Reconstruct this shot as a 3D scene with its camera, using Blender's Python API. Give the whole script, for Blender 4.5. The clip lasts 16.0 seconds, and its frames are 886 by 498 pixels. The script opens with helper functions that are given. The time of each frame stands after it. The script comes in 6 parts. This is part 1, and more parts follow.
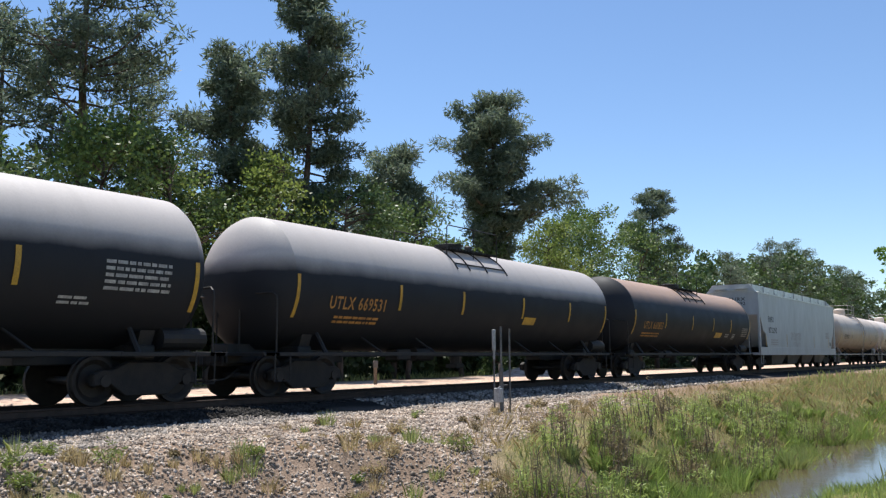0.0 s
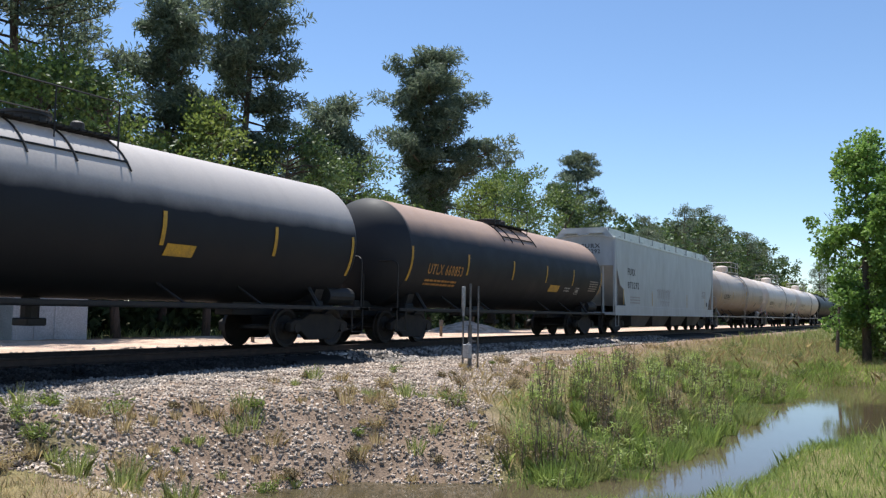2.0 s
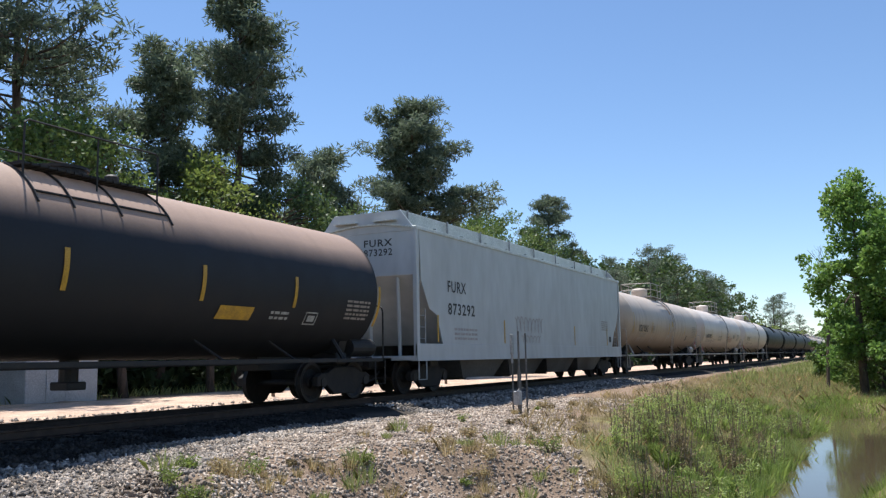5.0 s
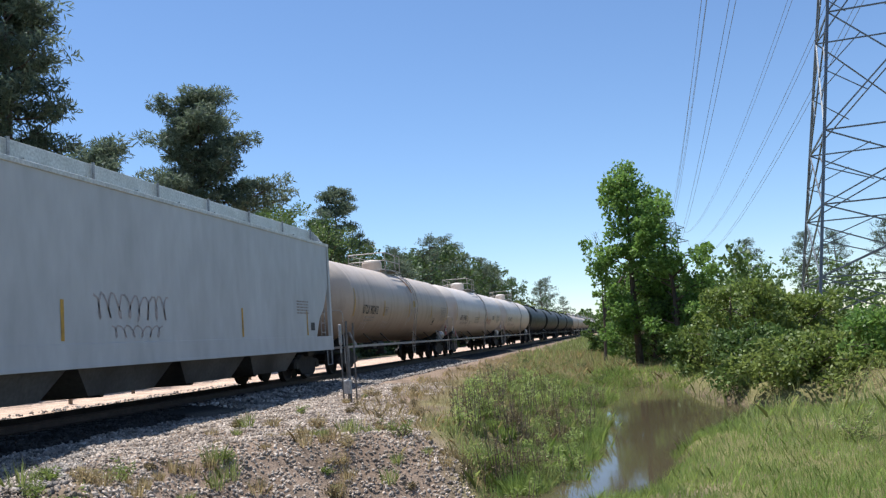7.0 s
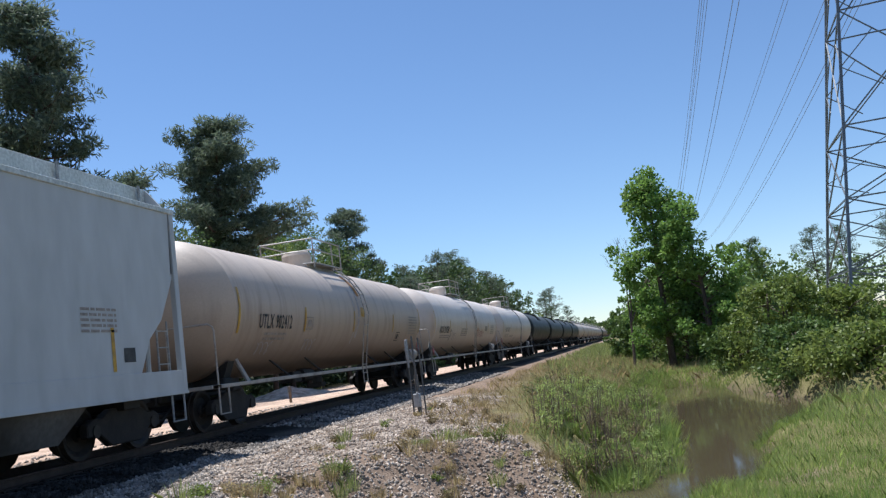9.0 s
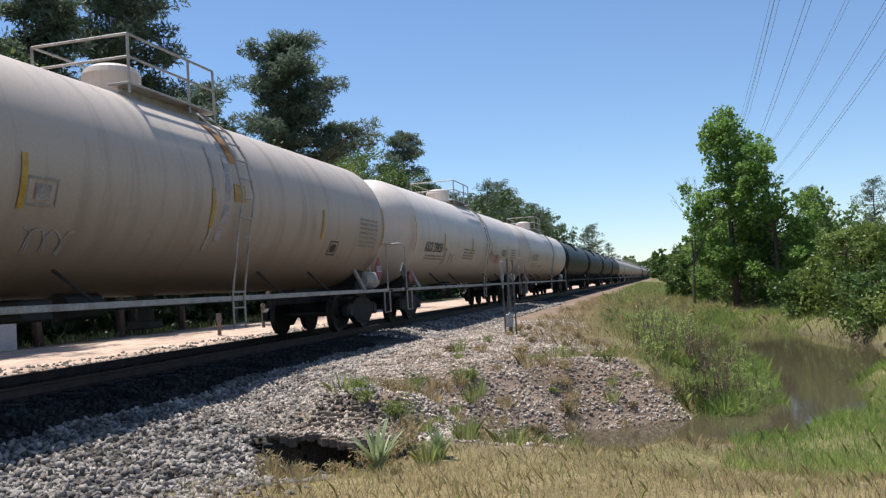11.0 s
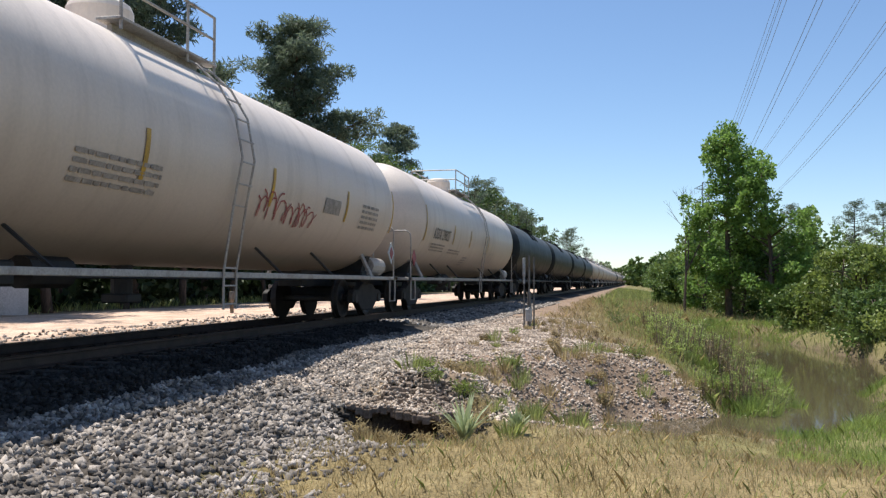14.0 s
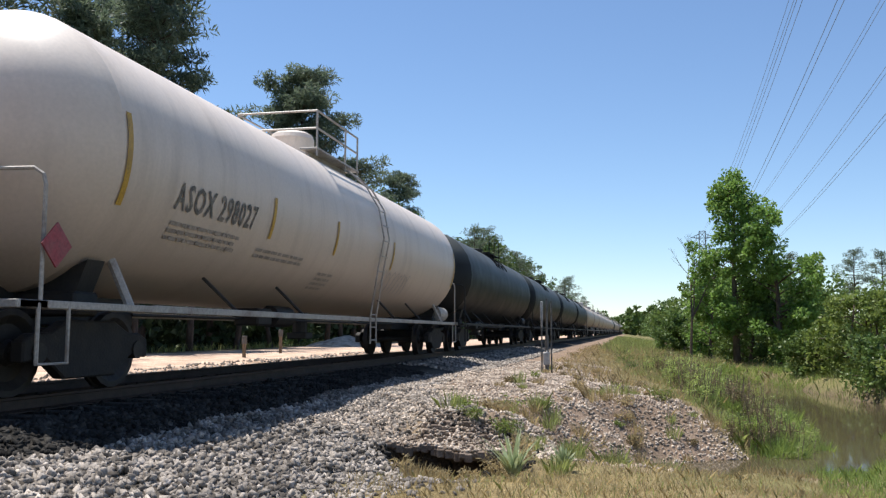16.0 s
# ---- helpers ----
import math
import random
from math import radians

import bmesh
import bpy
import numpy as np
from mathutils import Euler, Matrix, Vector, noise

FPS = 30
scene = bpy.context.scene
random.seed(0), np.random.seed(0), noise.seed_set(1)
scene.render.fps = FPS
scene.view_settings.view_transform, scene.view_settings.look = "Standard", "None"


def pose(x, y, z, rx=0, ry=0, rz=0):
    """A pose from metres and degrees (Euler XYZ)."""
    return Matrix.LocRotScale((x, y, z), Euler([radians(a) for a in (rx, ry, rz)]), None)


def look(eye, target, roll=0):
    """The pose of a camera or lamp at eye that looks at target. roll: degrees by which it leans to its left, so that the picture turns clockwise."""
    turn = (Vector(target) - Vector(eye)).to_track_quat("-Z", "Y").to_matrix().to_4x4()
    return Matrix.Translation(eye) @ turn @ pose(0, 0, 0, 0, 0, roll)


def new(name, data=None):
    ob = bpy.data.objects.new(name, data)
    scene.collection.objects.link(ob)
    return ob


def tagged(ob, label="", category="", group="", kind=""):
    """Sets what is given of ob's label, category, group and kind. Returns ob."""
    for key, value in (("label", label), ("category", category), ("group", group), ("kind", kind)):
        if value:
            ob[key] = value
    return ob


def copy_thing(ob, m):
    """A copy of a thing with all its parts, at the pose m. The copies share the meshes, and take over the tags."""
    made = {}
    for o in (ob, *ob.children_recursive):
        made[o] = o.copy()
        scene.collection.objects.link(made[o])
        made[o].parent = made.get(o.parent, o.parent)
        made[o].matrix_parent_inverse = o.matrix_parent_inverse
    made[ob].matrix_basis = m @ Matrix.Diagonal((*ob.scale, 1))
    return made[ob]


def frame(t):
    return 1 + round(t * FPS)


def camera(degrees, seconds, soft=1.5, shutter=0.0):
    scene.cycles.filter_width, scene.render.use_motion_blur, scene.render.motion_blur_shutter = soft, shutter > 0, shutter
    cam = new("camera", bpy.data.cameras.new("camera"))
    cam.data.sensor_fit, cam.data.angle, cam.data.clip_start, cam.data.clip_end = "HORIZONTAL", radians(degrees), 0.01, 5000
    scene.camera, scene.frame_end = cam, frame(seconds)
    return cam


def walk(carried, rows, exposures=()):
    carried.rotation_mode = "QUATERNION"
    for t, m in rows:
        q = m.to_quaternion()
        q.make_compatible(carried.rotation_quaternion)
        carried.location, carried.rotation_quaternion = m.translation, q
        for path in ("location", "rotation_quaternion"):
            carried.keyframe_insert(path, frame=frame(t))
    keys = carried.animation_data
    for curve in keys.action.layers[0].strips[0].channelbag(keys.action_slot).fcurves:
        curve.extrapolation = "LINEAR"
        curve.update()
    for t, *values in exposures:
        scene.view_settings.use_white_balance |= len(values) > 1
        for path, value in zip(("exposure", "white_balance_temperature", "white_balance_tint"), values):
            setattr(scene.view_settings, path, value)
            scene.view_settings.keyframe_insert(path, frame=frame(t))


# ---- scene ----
cam = camera(54.5, 16.0, 1.3)
PATH = [
    (0, (15.163, -0.025, 0.851), (14.021, 1.597, 1.101), -0.3),
    (0.5, (14.934, -0.226, 0.85), (13.738, 1.366, 1.042), 0.7),
    (1, (14.647, -0.384, 0.834), (13.427, 1.195, 0.971), 1.2),
    (1.5, (14.356, -0.591, 0.862), (13.276, 1.088, 0.986), -0.0),
    (2, (14.057, -0.775, 0.857), (13.078, 0.963, 1.006), 0.9),
    (2.5, (13.724, -0.964, 0.836), (12.747, 0.768, 1.04), 0.6),
    (3, (13.475, -1.183, 0.844), (12.506, 0.552, 1.069), -1.9),
    (3.2, (13.365, -1.269, 0.859), (12.39, 0.456, 1.127), -1.8),
    (5.3, (12.181, -2.225, 0.921), (11.345, -0.424, 1.165), -1.2),
    (5.5, (12.103, -2.274, 0.92), (11.328, -0.442, 1.127), -2.4),
    (6, (11.891, -2.486, 0.925), (11.219, -0.609, 1.085), -3.0),
    (6.5, (11.588, -2.678, 0.906), (11.035, -0.762, 1.067), -2.9),
    (6.6, (11.533, -2.704, 0.906), (11.013, -0.78, 1.072), -3.0),
    (7, (11.308, -2.779, 0.922), (10.915, -0.829, 1.133), -4.2),
    (7.5, (10.991, -3.03, 0.916), (10.681, -1.071, 1.18), -4.0),
    (8, (10.676, -3.252, 0.915), (10.281, -1.314, 1.208), -3.8),
    (8.5, (10.293, -3.347, 0.933), (9.895, -1.411, 1.243), -4.2),
    (9, (9.965, -3.635, 0.939), (9.582, -1.688, 1.187), -7.4),
    (9.5, (9.66, -3.87, 0.935), (9.239, -1.928, 1.158), -6.5),
    (10, (9.349, -4.045, 0.916), (8.887, -2.106, 1.073), -4.4),
    (10.2, (9.24, -4.119, 0.942), (8.764, -2.181, 1.073), -4.3),
    (12.3, (7.803, -5.088, 0.788), (7.314, -3.15, 0.853), -2.7),
    (12.5, (7.766, -5.123, 0.789), (7.232, -3.197, 0.85), -3.7),
    (13, (7.695, -5.168, 0.848), (6.954, -3.313, 0.94), -5.3),
    (13.5, (7.65, -5.253, 0.828), (7.038, -3.352, 0.923), -2.0),
    (14, (7.556, -5.42, 0.833), (7.119, -3.47, 0.911), 0.1),
    (14.5, (7.547, -5.397, 0.865), (7.129, -3.444, 0.975), 0.3),
    (15, (7.557, -5.36, 0.838), (7.175, -3.401, 0.957), 1.0),
    (15.5, (7.314, -5.458, 0.749), (6.908, -3.503, 0.863), 0.3),
    (16, (7.026, -5.645, 0.689), (6.599, -3.7, 0.88), 0.2),
]
LIGHT = [(0, 0.44, 6300, 10), (3, 0.44, 6200, 10), (5.5, 0.4, 6200, 10), (7, 0.33, 6000, 10), (7.5, 0.2, 5900, 10), (8, 0.19, 5850, 10), (10, 0.19, 5950, 10), (12.5, 0.36, 6450, 10), (13.3, 0.42, 6500, 10), (14.2, 0.35, 6350, 10), (15, 0.33, 6300, 10), (16, 0.37, 6350, 10)]
walk(cam, [(t, look(eye, target, roll)) for t, eye, target, roll in PATH], LIGHT)

# ---------- world, sun, exposure ----------
world = bpy.data.worlds.new("world")
scene.world = world
world.use_nodes = True
wn = world.node_tree.nodes
sky = wn.new("ShaderNodeTexSky")
sky.sky_type = 'NISHITA'
sky.sun_disc = False
SUN_ELEV, SUN_AZ = 68.0, -60.0          # degrees; azimuth clockwise from +y
sky.sun_elevation, sky.sun_rotation = radians(SUN_ELEV), radians(SUN_AZ)
sky.air_density, sky.dust_density, sky.ozone_density = 1.0, 0.0, 4.0
sky.altitude = 500
world.node_tree.links.new(sky.outputs[0], wn["Background"].inputs[0])
wn["Background"].inputs[1].default_value = 0.115
sun = new("sun", bpy.data.lights.new("sun", 'SUN'))
sun.data.energy, sun.data.angle, sun.data.color = 5.0, radians(0.55), (1.0, 0.95, 0.87)
_a, _e = radians(SUN_AZ), radians(SUN_ELEV)
_d = Vector((math.sin(_a) * math.cos(_e), math.cos(_a) * math.cos(_e), math.sin(_e)))
sun.matrix_world = look(_d * 60, (0, 0, 0))

# ---------- materials ----------
def mat(name, c1, c2, scale=3.0, rough=0.7, metal=0.0, bump=0.15, fine=40.0, vary=0.0, island=False, spec=0.5, thin=0.0, mix=(0.35, 0.65), stretch=(1, 1, 1), tint=None, soft=1.0):
    """Two colours mixed by a coarse noise, darkened and lightened by a fine one, with relief from both."""
    m = bpy.data.materials.new(name)
    m.use_nodes = True
    n, l = m.node_tree.nodes, m.node_tree.links
    bsdf = n["Principled BSDF"]
    co = n.new("ShaderNodeTexCoord")
    mp = n.new("ShaderNodeMapping")
    mp.inputs["Scale"].default_value = stretch
    l.new(co.outputs["Object"], mp.inputs[0])
    a = n.new("ShaderNodeTexNoise")
    a.inputs["Scale"].default_value, a.inputs["Detail"].default_value = scale, 6
    f = n.new("ShaderNodeTexNoise")
    f.inputs["Scale"].default_value, f.inputs["Detail"].default_value = fine, 3
    l.new(mp.outputs[0], a.inputs["Vector"])
    l.new(mp.outputs[0], f.inputs["Vector"])
    r = n.new("ShaderNodeMapRange")
    r.inputs["From Min"].default_value, r.inputs["From Max"].default_value = mix
    l.new(a.outputs[0], r.inputs[0])
    c = n.new("ShaderNodeMix")
    c.data_type = 'RGBA'
    c.inputs[6].default_value, c.inputs[7].default_value = (*c1, 1), (*c2, 1)
    l.new(r.outputs[0], c.inputs[0])
    col = c.outputs[2]
    if tint:
        at = n.new("ShaderNodeAttribute")
        at.attribute_name = tint
        t = n.new("ShaderNodeMix")
        t.data_type, t.blend_type = 'RGBA', 'MULTIPLY'
        t.inputs[0].default_value = 1
        l.new(col, t.inputs[6])
        l.new(at.outputs["Color"], t.inputs[7])
        col = t.outputs[2]
    g = n.new("ShaderNodeHueSaturation")
    fr = n.new("ShaderNodeMapRange")
    fr.inputs["To Min"].default_value, fr.inputs["To Max"].default_value = 1 - 0.28 * soft, 1 + 0.28 * soft
    fr.inputs["From Min"].default_value, fr.inputs["From Max"].default_value = 0.25, 0.75
    l.new(f.outputs[0], fr.inputs[0])
    val = fr.outputs[0]
    if vary:
        if island:
            src = n.new("ShaderNodeNewGeometry").outputs["Random Per Island"]
        else:
            src = n.new("ShaderNodeObjectInfo").outputs["Random"]
        vr = n.new("ShaderNodeMapRange")
        vr.inputs["To Min"].default_value, vr.inputs["To Max"].default_value = 1 - vary, 1 + vary
        l.new(src, vr.inputs[0])
        mu = n.new("ShaderNodeMath")
        mu.operation = 'MULTIPLY'
        l.new(val, mu.inputs[0])
        l.new(vr.outputs[0], mu.inputs[1])
        val = mu.outputs[0]
    l.new(val, g.inputs["Value"])
    l.new(col, g.inputs["Color"])
    l.new(g.outputs[0], bsdf.inputs["Base Color"])
    bsdf.inputs["Roughness"].default_value, bsdf.inputs["Metallic"].default_value = rough, metal
    bsdf.inputs["Specular IOR Level"].default_value = spec
    if bump:
        b = n.new("ShaderNodeBump")
        b.inputs["Strength"].default_value, b.inputs["Distance"].default_value = bump, 0.02
        l.new(f.outputs[0], b.inputs["Height"])
        l.new(b.outputs[0], bsdf.inputs["Normal"])
    if thin:
        tr = n.new("ShaderNodeBsdfTranslucent")
        l.new(g.outputs[0], tr.inputs["Color"])
        sh = n.new("ShaderNodeMixShader")
        sh.inputs[0].default_value = thin
        l.new(bsdf.outputs[0], sh.inputs[1])
        l.new(tr.outputs[0], sh.inputs[2])
        l.new(sh.outputs[0], n["Material Output"].inputs[0])
    return m


def shell_mat(name, side, top, grime_shade, zc, rad, sun_dust=0.5, rough=0.45, streak=0.5, start=0.2, spec=0.5, span=0.475, body=None):
    """Painted tank shell: dust and painted-in sunlight pale its crown, rain has drawn grime down its flanks, and grime
    with painted-in shade darkens it below.
    """
    m = bpy.data.materials.new(name)
    m.use_nodes = True
    n, l = m.node_tree.nodes, m.node_tree.links
    bsdf = n["Principled BSDF"]
    co = n.new("ShaderNodeTexCoord")
    sep = n.new("ShaderNodeSeparateXYZ")
    l.new(co.outputs["Object"], sep.inputs[0])
    ns = n.new("ShaderNodeTexNoise")
    ns.inputs["Scale"].default_value, ns.inputs["Detail"].default_value = 1.3, 7
    l.new(co.outputs["Object"], ns.inputs["Vector"])
    mp = n.new("ShaderNodeMapping")
    mp.inputs["Scale"].default_value = (0.6, 2.2, 0.3)
    l.new(co.outputs["Object"], mp.inputs[0])
    st = n.new("ShaderNodeTexNoise")
    st.inputs["Scale"].default_value, st.inputs["Detail"].default_value = 1.6, 6
    l.new(mp.outputs[0], st.inputs["Vector"])
    fine = n.new("ShaderNodeTexNoise")
    fine.inputs["Scale"].default_value, fine.inputs["Detail"].default_value = 22, 4
    l.new(co.outputs["Object"], fine.inputs["Vector"])
    # pale crown: sunlight and dust put into the colour
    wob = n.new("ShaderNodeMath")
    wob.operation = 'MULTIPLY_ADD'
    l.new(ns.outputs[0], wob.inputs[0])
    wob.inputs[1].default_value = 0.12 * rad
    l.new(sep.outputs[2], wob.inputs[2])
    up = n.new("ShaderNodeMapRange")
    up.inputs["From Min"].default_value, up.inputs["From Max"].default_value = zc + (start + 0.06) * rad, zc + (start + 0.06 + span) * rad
    up.inputs["To Max"].default_value = sun_dust
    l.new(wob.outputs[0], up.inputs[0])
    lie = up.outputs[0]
    if body:
        # the dished ends take none of the crown colour
        for lo_y, hi_y in ((body[0], body[0] + 0.12), (body[1], body[1] - 0.12)):
            yr = n.new("ShaderNodeMapRange")
            yr.inputs["From Min"].default_value, yr.inputs["From Max"].default_value = lo_y, hi_y
            l.new(sep.outputs[1], yr.inputs[0])
            mm = n.new("ShaderNodeMath")
            mm.operation = 'MULTIPLY'
            l.new(lie, mm.inputs[0])
            l.new(yr.outputs[0], mm.inputs[1])
            lie = mm.outputs[0]
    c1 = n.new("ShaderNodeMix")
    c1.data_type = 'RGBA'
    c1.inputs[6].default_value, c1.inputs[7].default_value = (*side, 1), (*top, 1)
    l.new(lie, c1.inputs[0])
    # streaks
    sr = n.new("ShaderNodeMapRange")
    sr.inputs["From Min"].default_value, sr.inputs["From Max"].default_value, sr.inputs["To Max"].default_value = 0.5, 0.78, streak
    l.new(st.outputs[0], sr.inputs[0])
    c2 = n.new("ShaderNodeMix")
    c2.data_type = 'RGBA'
    l.new(sr.outputs[0], c2.inputs[0])
    l.new(c1.outputs[2], c2.inputs[6])
    c2.inputs[7].default_value = (*grime_shade, 1)
    # belly: road grime and underside shade put into the colour
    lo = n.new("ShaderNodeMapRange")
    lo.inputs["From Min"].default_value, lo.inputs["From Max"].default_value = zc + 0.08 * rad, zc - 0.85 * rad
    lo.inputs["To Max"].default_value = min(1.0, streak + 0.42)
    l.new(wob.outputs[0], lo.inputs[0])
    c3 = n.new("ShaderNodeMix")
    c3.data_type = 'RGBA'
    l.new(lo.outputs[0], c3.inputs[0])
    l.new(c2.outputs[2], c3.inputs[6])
    c3.inputs[7].default_value = (*grime_shade, 1)
    g = n.new("ShaderNodeHueSaturation")
    fr = n.new("ShaderNodeMapRange")
    fr.inputs["From Min"].default_value, fr.inputs["From Max"].default_value = 0.3, 0.7
    fr.inputs["To Min"].default_value, fr.inputs["To Max"].default_value = 0.95, 1.04
    l.new(fine.outputs[0], fr.inputs[0])
    l.new(fr.outputs[0], g.inputs["Value"])
    l.new(c3.outputs[2], g.inputs["Color"])
    l.new(g.outputs[0], bsdf.inputs["Base Color"])
    bsdf.inputs["Specular IOR Level"].default_value = spec
    rr = n.new("ShaderNodeMapRange")
    rr.inputs["To Min"].default_value, rr.inputs["To Max"].default_value = rough - 0.1, rough + 0.2
    l.new(ns.outputs[0], rr.inputs[0])
    l.new(rr.outputs[0], bsdf.inputs["Roughness"])
    b = n.new("ShaderNodeBump")
    b.inputs["Strength"].default_value, b.inputs["Distance"].default_value = 0.08, 0.03
    l.new(ns.outputs[0], b.inputs["Height"])
    l.new(b.outputs[0], bsdf.inputs["Normal"])
    return m


M = {}
# pale crowns of the black shells hold painted sunlight as well as dust
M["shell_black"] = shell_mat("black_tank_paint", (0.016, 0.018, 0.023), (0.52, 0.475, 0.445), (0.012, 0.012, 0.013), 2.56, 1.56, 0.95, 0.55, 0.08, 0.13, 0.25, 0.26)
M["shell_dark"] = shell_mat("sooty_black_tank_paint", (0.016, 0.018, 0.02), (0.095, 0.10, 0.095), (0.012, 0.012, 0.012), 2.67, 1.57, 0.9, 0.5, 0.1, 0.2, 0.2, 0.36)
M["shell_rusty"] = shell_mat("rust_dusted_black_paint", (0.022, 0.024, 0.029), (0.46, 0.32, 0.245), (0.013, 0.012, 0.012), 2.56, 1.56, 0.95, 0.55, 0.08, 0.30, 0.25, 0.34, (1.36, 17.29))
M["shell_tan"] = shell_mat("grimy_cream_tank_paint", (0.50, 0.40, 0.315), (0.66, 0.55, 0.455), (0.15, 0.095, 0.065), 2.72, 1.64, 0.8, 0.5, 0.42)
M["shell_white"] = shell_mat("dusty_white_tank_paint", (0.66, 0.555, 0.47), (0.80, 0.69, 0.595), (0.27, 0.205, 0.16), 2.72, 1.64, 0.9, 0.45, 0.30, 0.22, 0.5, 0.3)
M["hopper"] = mat("weathered_grey_hopper_paint", (0.47, 0.49, 0.50), (0.42, 0.435, 0.44), 0.6, 0.5, 0, 0.02, 3, soft=0.35, stretch=(1, 1, 0.35))
# hopper grey darkened to carry the shade beneath the car
M["hopper_low"] = mat("shaded_grey_hopper_paint", (0.10, 0.10, 0.097), (0.016, 0.016, 0.016), 0.5, 0.6, 0, 0.1, 12)
M["roof"] = mat("galvanised_roof", (0.56, 0.57, 0.535), (0.46, 0.475, 0.44), 2.0, 0.45, 0.2, 0.06, 20)
M["frame_black"] = mat("black_underframe_paint", (0.010, 0.010, 0.011), (0.020, 0.017, 0.014), 4, 0.65, 0, 0.2, 30)
M["frame_white"] = mat("chipped_white_steelwork", (0.38, 0.345, 0.31), (0.20, 0.155, 0.13), 3, 0.5, 0, 0.15, 30, mix=(0.5, 0.8))
M["frame_grey"] = mat("grey_steelwork", (0.34, 0.36, 0.37), (0.22, 0.22, 0.22), 5, 0.55, 0, 0.15, 30)
M["bogie"] = mat("oily_cast_steel", (0.008, 0.007, 0.007), (0.019, 0.015, 0.012), 5, 0.75, 0.0, 0.3, 40)
M["wheel"] = mat("worn_wheel_steel", (0.012, 0.010, 0.009), (0.026, 0.020, 0.016), 6, 0.6, 0.1, 0.1, 40)
M["railsteel"] = mat("rail_steel", (0.045, 0.032, 0.026), (0.075, 0.05, 0.04), 6, 0.55, 0.6, 0.1, 60)
M["tie"] = mat("creosoted_timber", (0.022, 0.018, 0.015), (0.045, 0.036, 0.03), 8, 0.9, 0, 0.5, 50, 0.25)
M["yellow"] = mat("yellow_reflective_tape", (0.52, 0.30, 0.025), (0.36, 0.21, 0.03), 6, 0.45, 0, 0.02, 40)
M["orange_text"] = mat("faded_orange_lettering", (0.50, 0.24, 0.05), (0.28, 0.14, 0.04), 4, 0.6, 0, 0, 20)
M["worn_text"] = mat("worn_black_lettering", (0.10, 0.09, 0.08), (0.22, 0.19, 0.165), 9, 0.6, 0, 0, 20, mix=(0.45, 0.6))
M["black_text"] = mat("black_lettering", (0.02, 0.02, 0.022), (0.05, 0.05, 0.05), 5, 0.6, 0, 0, 20)
M["pale_text"] = mat("pale_stencil", (0.42, 0.42, 0.40), (0.2, 0.2, 0.2), 6, 0.6, 0, 0, 30)
M["faint_text"] = mat("faint_grey_stencil", (0.22, 0.19, 0.17), (0.34, 0.30, 0.27), 6, 0.6, 0, 0, 30)
M["red_paint"] = mat("red_spray_paint", (0.30, 0.035, 0.045), (0.26, 0.07, 0.07), 6, 0.5, 0, 0, 30)
M["grey_paint"] = mat("grey_spray_paint", (0.30, 0.27, 0.27), (0.38, 0.34, 0.33), 6, 0.5, 0, 0, 30)
M["rust"] = mat("orange_rust_stain", (0.40, 0.20, 0.06), (0.30, 0.15, 0.07), 3, 0.8, 0, 0.1, 30)
M["bark"] = mat("pine_bark", (0.075, 0.055, 0.042), (0.15, 0.11, 0.085), 5, 0.95, 0, 0.8, 18, stretch=(1, 1, 0.3))
M["needles"] = mat("pine_needles", (0.12, 0.16, 0.105), (0.19, 0.23, 0.145), 0.5, 0.6, 0, 0, 6, 0.35, True, 0.4, 0.42)
M["leaves"] = mat("broad_leaves", (0.11, 0.175, 0.042), (0.165, 0.23, 0.06), 0.45, 0.5, 0, 0, 5, 0.35, True, 0.4, 0.30)
M["leaves_dark"] = mat("deep_green_leaves", (0.075, 0.12, 0.042), (0.12, 0.18, 0.055), 0.45, 0.5, 0, 0, 5, 0.35, True, 0.4, 0.25)
# darker leaf copy: the shade under the trees is in its colour
M["leaves_shaded"] = mat("shaded_undergrowth_leaves", (0.042, 0.065, 0.028), (0.068, 0.10, 0.04), 0.45, 0.6, 0, 0, 5, 0.35, True, 0.3, 0.08)
M["leaves_light"] = mat("yellow_green_leaves", (0.17, 0.23, 0.05), (0.25, 0.30, 0.075), 0.6, 0.5, 0, 0, 5, 0.3, True, 0.4, 0.45)
M["leaves_fresh"] = mat("fresh_green_leaves", (0.15, 0.26, 0.055), (0.24, 0.36, 0.085), 0.6, 0.5, 0, 0, 5, 0.3, True, 0.4, 0.5)
M["grass"] = mat("lush_grass", (0.29, 0.35, 0.11), (0.42, 0.44, 0.17), 0.5, 0.5, 0, 0, 5, 0.35, True, 0.4, 0.35)
M["lush"] = mat("deep_green_grass", (0.27, 0.37, 0.09), (0.42, 0.50, 0.15), 0.5, 0.5, 0, 0, 5, 0.35, True, 0.4, 0.35)
M["straw"] = mat("dry_grass", (0.40, 0.31, 0.155), (0.53, 0.43, 0.24), 0.6, 0.7, 0, 0, 5, 0.22, True, 0.2, 0.45)
M["weed"] = mat("dead_weed_stalk", (0.12, 0.09, 0.065), (0.21, 0.16, 0.11), 1.5, 0.8, 0, 0, 6, 0.3, True)
M["stone"] = mat("ballast_stone", (0.15, 0.132, 0.116), (0.38, 0.335, 0.295), 2.2, 0.9, 0, 0.4, 45, 0.6, True, 0.12)
M["stone_one"] = mat("loose_ballast_stone", (0.15, 0.132, 0.116), (0.38, 0.335, 0.295), 2.2, 0.9, 0, 0.4, 45, 0.6, False, 0.12)
